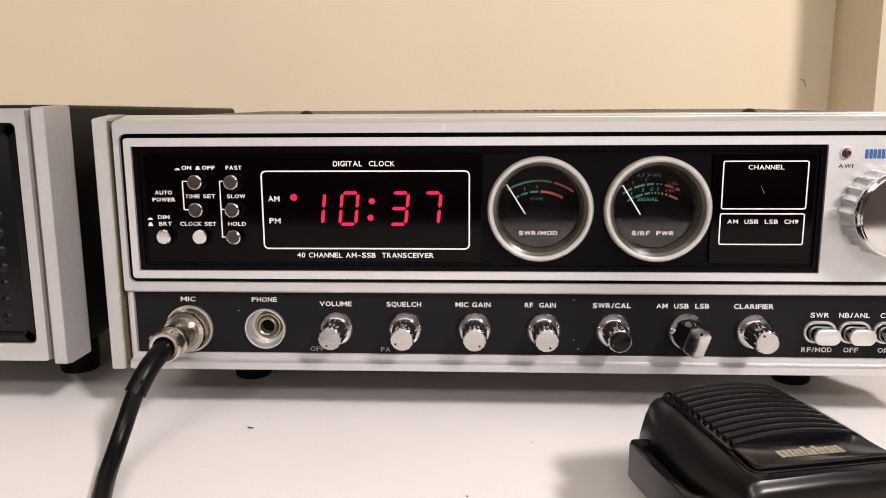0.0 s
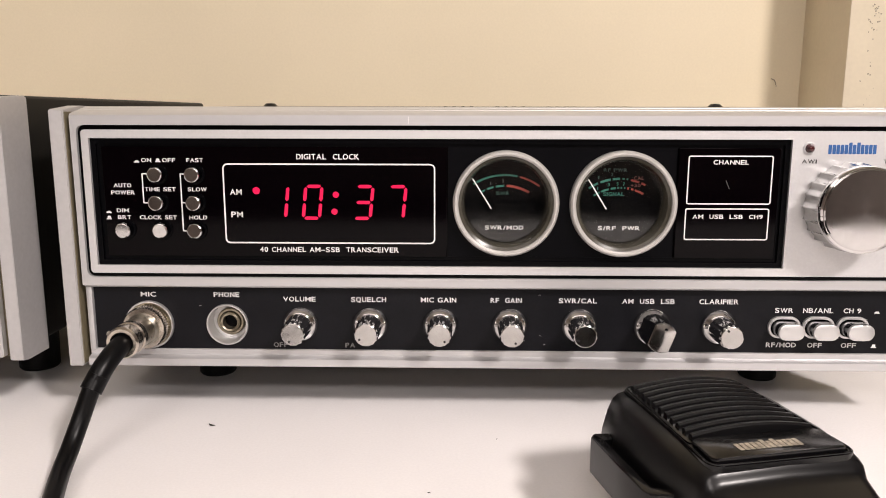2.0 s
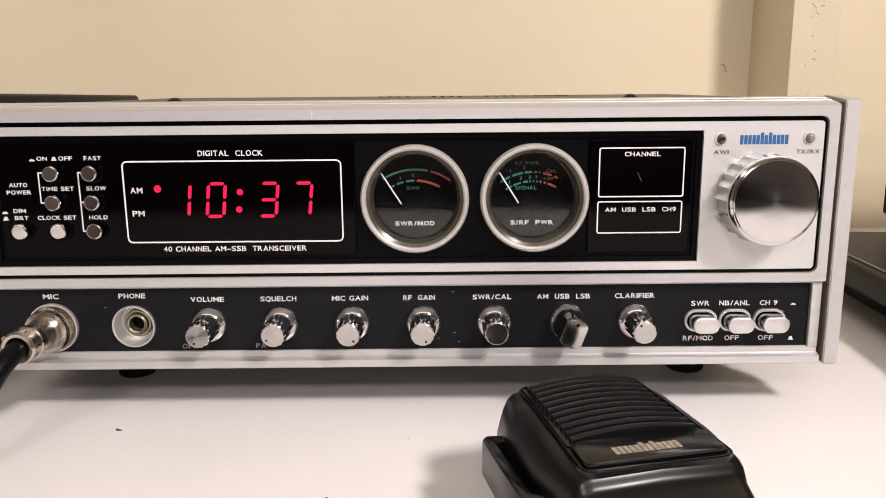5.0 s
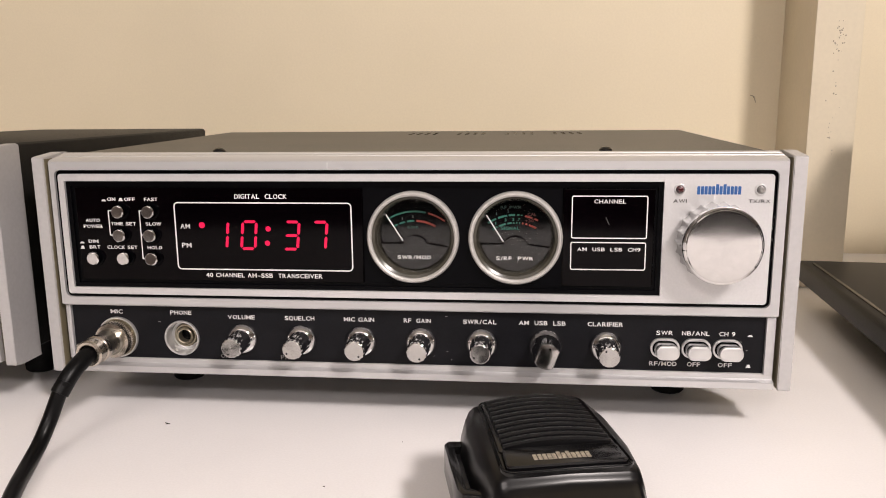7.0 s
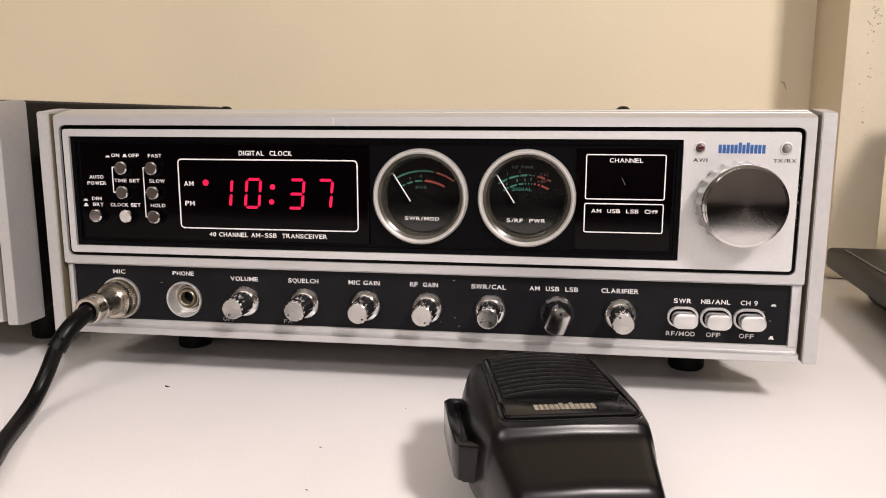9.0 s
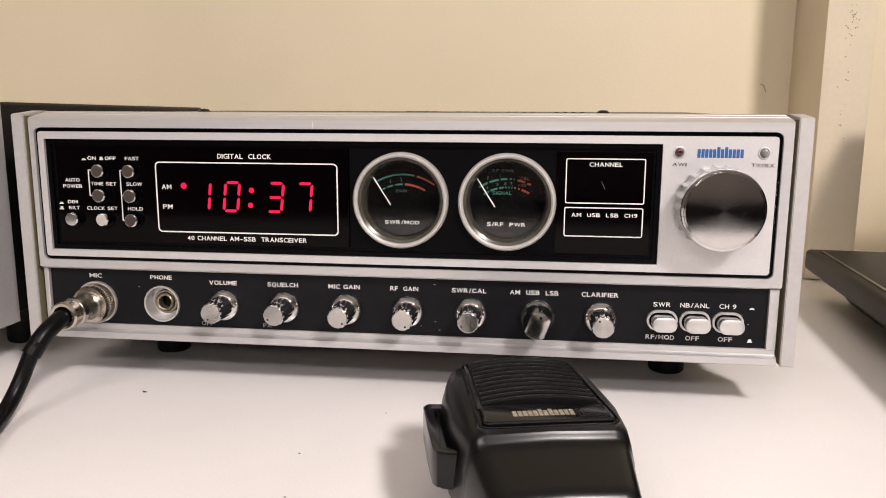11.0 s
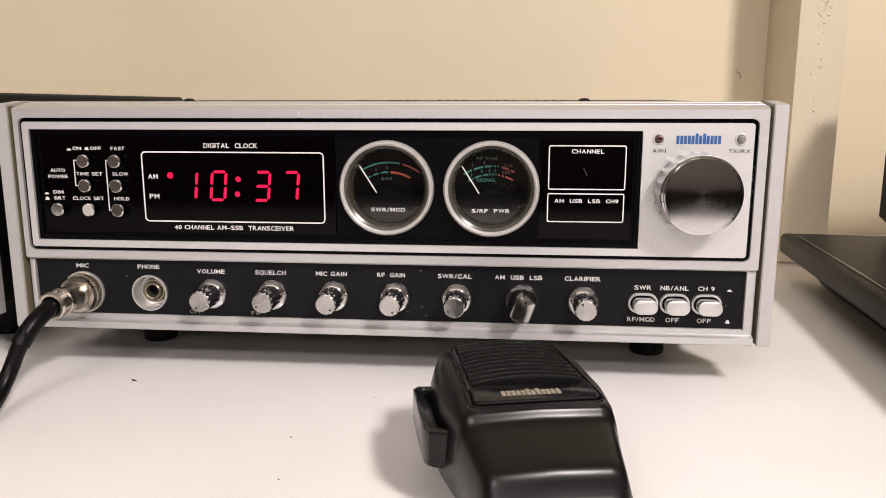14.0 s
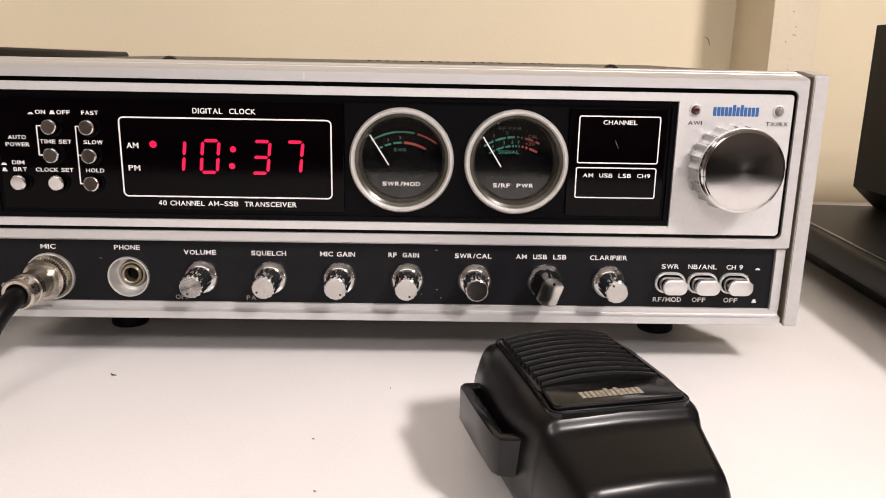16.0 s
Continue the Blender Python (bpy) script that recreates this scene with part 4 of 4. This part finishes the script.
part("strain_relief", bm, M_CABLE, LEAD, "black sleeve over the cable")
bm = tube(bmesh.new(), [(-0.1535, -0.0390, 0.0330), (-0.1560, -0.0415, 0.0275), (-0.1590, -0.0455, 0.0170), (-0.1600, -0.0530, 0.0085), (-0.1575, -0.0660, 0.0042), (-0.1490, -0.0880, 0.0036), (-0.1340, -0.1200, 0.0036), (-0.115, -0.170, 0.0036), (-0.11, -0.26, 0.0036)], [0.0034] * 9)
part("cable", bm, M_CABLE, LEAD, "round black cable")

# ---- hand microphone ----
MIC_AT = Matrix.Translation((0.0655, -0.0960, 0.0)) @ Matrix.Rotation(radians(12.8), 4, "Z")
MIC = thing("hand_microphone", (0.0655, -0.0960, 0.0), "black plastic hand microphone with ribbed grille lying on desk", "microphone")


def mic_shell():
    """Sections across the microphone, from its back (towards the radio) to its front; u across, v along."""
    rows = [  # v (towards the camera is negative), half width at the foot, half width at the top, height
        (0.0385, 0.0175, 0.0130, 0.0180), (0.0370, 0.0225, 0.0180, 0.0300), (0.0325, 0.0262, 0.0213, 0.0385), (0.0285, 0.0281, 0.0238, 0.0410),
        (0.0140, 0.0304, 0.0255, 0.0415), (-0.0100, 0.0304, 0.0258, 0.0413), (-0.0262, 0.0275, 0.0241, 0.0408), (-0.0276, 0.0273, 0.0239, 0.0402),
        (-0.0285, 0.0272, 0.0238, 0.0398), (-0.0290, 0.0271, 0.0237, 0.0392), (-0.0294, 0.0270, 0.0236, 0.0385), (-0.0298, 0.0269, 0.0235, 0.0378), (-0.0303, 0.0268, 0.0234, 0.0371),
        (-0.0312, 0.0267, 0.0233, 0.0364), (-0.0335, 0.0263, 0.0229, 0.0356), (-0.0352, 0.0260, 0.0226, 0.0350), (-0.0468, 0.0241, 0.0207, 0.0312), (-0.0484, 0.0238, 0.0204, 0.0306),
        (-0.0495, 0.0236, 0.0202, 0.0299), (-0.0503, 0.0235, 0.0201, 0.0290), (-0.0509, 0.0234, 0.0200, 0.0280), (-0.0514, 0.0233, 0.0199, 0.0269), (-0.0530, 0.0230, 0.0196, 0.0230),
        (-0.0560, 0.0225, 0.0190, 0.0190), (-0.0640, 0.0210, 0.0174, 0.0170), (-0.0760, 0.0186, 0.0150, 0.0155), (-0.0900, 0.0158, 0.0122, 0.0130), (-0.0950, 0.0140, 0.0105, 0.0080)]
    b = bmesh.new()
    loops = []
    for v, w0, w1, h in rows:
        prof = [(w0 * 0.66, 0.0006), (w0 * 0.82, h * 0.10), (w0 * 0.95, h * 0.27), (w0, h * 0.48), (w0 * 0.8 + w1 * 0.2, h * 0.70), (w0 * 0.4 + w1 * 0.6, h * 0.86), (w1 + 0.0002, h * 0.945), (w1 - 0.0016, h * 0.985), (w1 - 0.0040, h)]
        pts = prof + [(0, h + 0.0006)] + [(-u, z) for u, z in reversed(prof)]
        loops.append([b.verts.new((u, v, z)) for u, z in pts])
    n = len(loops[0])
    for p, q in zip(loops, loops[1:]):
        for k in range(n):
            b.faces.new((p[k], p[(k + 1) % n], q[(k + 1) % n], q[k]))
    b.faces.new(loops[0])
    b.faces.new(loops[-1])
    return b


SHELL = part("shell", mic_shell(), M_MIC, MIC, "satin black moulded shell", MIC_AT, 60)


def flare(b):
    """The grille widens a little towards the badge."""
    for v in b.verts:
        v.co.x *= 1 + 0.08 * (0.03 - v.co.y) / 0.058
    return b


def flat_xy(name, pts, z0, z1, mat, parent, at, soft=0.0004, label=""):
    b = slab_xz(bmesh.new(), [(x, y) for x, y in pts], -z1, -z0, soft)
    # slab lies in x-z facing -y: turn it face up
    bmesh.ops.transform(b, matrix=Matrix(((1, 0, 0, 0), (0, 0, 1, 0), (0, -1, 0, 0), (0, 0, 0, 1))), verts=b.verts)
    return part(name, flare(b), mat, parent, label, at)


def grille_bar(v):
    """One rib across the grille, arched a little."""
    b = bmesh.new()
    loops = []
    drop = max(0.0, v - 0.018) ** 2 * 6
    for i in range(9):
        u = -0.0178 + 0.0358 * i / 8
        lift = 0.0021 * (1 - (u / 0.0186) ** 2) - drop
        loops.append([b.verts.new((u, y, z + lift)) for y, z in ((v - 0.0014, 0.0406), (v - 0.0012, 0.0428), (v - 0.0006, 0.0433), (v + 0.0008, 0.0431), (v + 0.0013, 0.0406))])
    for p, q in zip(loops, loops[1:]):
        for k in range(5):
            b.faces.new((p[k], p[(k + 1) % 5], q[(k + 1) % 5], q[k]))
    b.faces.new(loops[0])
    b.faces.new(loops[-1])
    return flare(b)


TOP = MIC_AT @ Matrix.Translation((0, 0, 0)) @ Matrix.Rotation(radians(0.6), 4, "X")
b = ring_xz(bmesh.new(), rounded(-0.0208, 0.0208, -0.0284, 0.0300, 0.0040), rounded(-0.0197, 0.0197, -0.0271, 0.0293, 0.0030), -0.0420, -0.0395)
bmesh.ops.bevel(b, geom=list(b.edges), offset=0.0004, segments=2, affect="EDGES")
bmesh.ops.transform(b, matrix=Matrix(((1, 0, 0, 0), (0, 0, 1, 0), (0, -1, 0, 0), (0, 0, 0, 1))), verts=b.verts)
part("grille_rim", flare(b), M_MICGLOSS, SHELL, "raised gloss rim", TOP)
flat_xy("grille_bed", rounded(-0.0194, 0.0194, -0.0140, 0.0290, 0.0015), 0.0400, 0.0419, M_MICGLOSS, SHELL, TOP)
for k in range(11):
    v = -0.0116 + k * 0.00385
    part("grille_bar", grille_bar(v), M_MIC, SHELL, at=TOP)
flat_xy("name_plate", rounded(-0.0190, 0.0190, -0.0266, -0.0136, 0.0020), 0.0400, 0.0431, M_MICGLOSS, SHELL, TOP, 0.0006, "smooth gloss strip under the grille")
badge(-0.0010, 0.0, 0.0195, 0.0050, 0.0, M_BADGE, SHELL, TOP @ Matrix.Translation((0.0, -0.0210, 0.0432)) @ Matrix.Rotation(radians(-90), 4, "X"))
# talk bar on the side
def talk_slab(pts, z0, z1, soft):
    b = slab_xz(bmesh.new(), pts, -z1, -z0, soft)
    bmesh.ops.transform(b, matrix=Matrix(((1, 0, 0, 0), (0, 0, 1, 0), (0, -1, 0, 0), (0, 0, 0, 1))), verts=b.verts)
    return b


pts = [(-0.0318, 0.0205), (-0.0335, 0.0215), (-0.0350, 0.0195), (-0.0352, 0.0000), (-0.0348, -0.0160), (-0.0336, -0.0185), (-0.0250, -0.0212), (-0.0250, -0.0188), (-0.0318, -0.0158)]
TALK = part("talk_bar", talk_slab(pts, 0.0182, 0.0300, 0.0006), M_MICGLOSS, MIC, "black push-to-talk bar", MIC_AT)
pts = [(-0.0240, 0.0185), (-0.0322, 0.0203), (-0.0322, -0.0162), (-0.0250, -0.0192)]
part("talk_bar_end", talk_slab([(-0.0225, 0.0160), (-0.0320, 0.0165), (-0.0334, 0.0213), (-0.0225, 0.0200)], 0.0165, 0.0302, 0.0006), M_MICGLOSS, TALK, "solid back end", MIC_AT)
part("talk_bar_well", talk_slab(pts, 0.0165, 0.0272, 0.0006), M_MIC, TALK, "sunk inner face", MIC_AT)

# ---- dark case beside the radio, with a box on it ----
CASE = thing("instrument_stand", (0.46, 0.09, 0.0), "dark grey plastic instrument stand with a rimmed top", "stand")
TURN = Matrix.Translation((0.262, 0.16, 0)) @ Matrix.Rotation(radians(-5), 4, "Z") @ Matrix.Translation((-0.262, -0.16, 0))
bm = bmesh.new()
box(bm, 0.287, 0.610, -0.085, 0.238, 0.0, 0.0215, 0.006, 3)
part("foot_tray", bm, M_CASE, CASE, "", TURN)
bm = solid_box(0.262, 0.625, -0.105, 0.252, 0.0207, 0.0362, 0.0035, 4)
TRAY = part("tray", bm, M_CASE, CASE, "dark plastic tray", TURN)
for a in (0.2705, 0.6165):
    part("raised_rim", solid_box(a - 0.0012, a + 0.0012, -0.096, 0.236, 0.0357, 0.0372, 0.0006), M_CASEGLOSS, TRAY, "thin glossy raised rim", TURN)
UNIT = thing("equipment_box", (0.42, 0.05, 0.0362), "dark equipment box standing on the dark base", "equipment box")
pts = [(0.335, 0.168), (0.335, 0.0520), (0.353, 0.0363), (0.542, 0.0363), (0.560, 0.0520), (0.560, 0.168)]
bm = slab_xz(bmesh.new(), pts, -0.060, 0.237, 0.0015)
part("box_body", bm, M_CASE, UNIT, "dark painted box with chamfered foot")

# ---- small marks ----


def crumb(pts, r):
    b = tube(bmesh.new(), pts, [r * 0.4] + [r] * (len(pts) - 2) + [r * 0.4], 6, 3)
    return tagged(part("crumb", b, M_CRUMB), "tiny dark crumb on the white desk", "crumb", "crumbs on the desk")


crumb([(-0.1227, -0.0085, 0.0004), (-0.1215, -0.0100, 0.0005), (-0.1195, -0.0102, 0.0004)], 0.00035)
crumb([(-0.0262, -0.0660, 0.0002), (-0.0257, -0.0663, 0.0003), (-0.0252, -0.0662, 0.0002)], 0.00022)
crumb([(0.0005, -0.0200, 0.0002), (0.0006, -0.0208, 0.0003), (0.0003, -0.0216, 0.0002)], 0.00016)
crumb([(-0.0205, -0.1010, 0.0002), (-0.0200, -0.1013, 0.0003), (-0.0195, -0.1012, 0.0002)], 0.0002)

bm = bmesh.new()
tube(bm, [(0.2690, 0.3995, 0.1640), (0.2725, 0.3994, 0.1625), (0.2745, 0.3994, 0.1570)], [0.0003, 0.0006, 0.0003], 6, 4)
tagged(part("wall_scratch", bm, M_SCUFF), "dark scratch in the cream wall paint", "scratch")
rng = random.Random(4)
bm = bmesh.new()
for k in range(46):
    if k < 34:
        z = 0.222 - abs(rng.gauss(0, 0.024))
        x = 0.3105 + rng.gauss(0, 0.0022) + (z - 0.2) * 0.04
    else:
        z = rng.uniform(0.112, 0.160)
        x = 0.3095 + rng.gauss(0, 0.0030)
    r = rng.uniform(0.0002, 0.0007)
    slab_xz(bm, [(x + r * rng.uniform(0.5, 1.3) * math.cos(a), z + r * rng.uniform(0.5, 1.6) * math.sin(a)) for a in (i * math.pi / 3 for i in range(6))], POST_Y - 0.00025, POST_Y + 0.0002)
tagged(part("paint_scuffs", bm, M_SCUFF), "dark scuffs and chips on the cream post", "scuffs", kind="stuff")

# fine scratches on the radio
bm = stroke(bmesh.new(), (0.0946, 0.1050), (0.0962, 0.1016), 0.0003, YP - 0.0001, YP + 0.0002)
part("scratch", bm, M_DIMPRINT, CHANNEL, "faint grey scratch")
bm = stroke(bmesh.new(), (-0.0365, 0.1278), (-0.0364, 0.1308), 0.0003, -0.00012, 0.0002)
part("scratch", bm, M_WHITE, FRAME, "pale scratch")
for x, z, l in ((0.0095, 0.0352, 0.0010), (0.0128, 0.0347, 0.0006), (0.0195, 0.0372, 0.0008), (0.0215, 0.0330, 0.0007), (-0.1285, 0.0495, 0.0010), (0.0188, 0.0552, 0.0012), (0.1590, 0.0455, 0.0009), (0.1622, 0.0412, 0.0007), (0.1601, 0.0388, 0.0011)):
    bm = stroke(bmesh.new(), (x, z), (x + l, z + rng.uniform(-0.4, 0.4) * l), 0.00022, YL - 0.0001, YL + 0.0002)
    part("scratch", bm, M_GREYPRINT, LOWER)
for k in range(11):
    z = rng.uniform(0.082, 0.116)
    x = CX + 0.1715 + rng.uniform(-0.0006, 0.0006)
    bm = stroke(bmesh.new(), (x, z), (x + rng.uniform(-0.0003, 0.0003), z + rng.uniform(0.0004, 0.0013)), 0.0002, 0.0015, 0.0018)
    part("scratch", bm, M_GREYPRINT, FRAME)
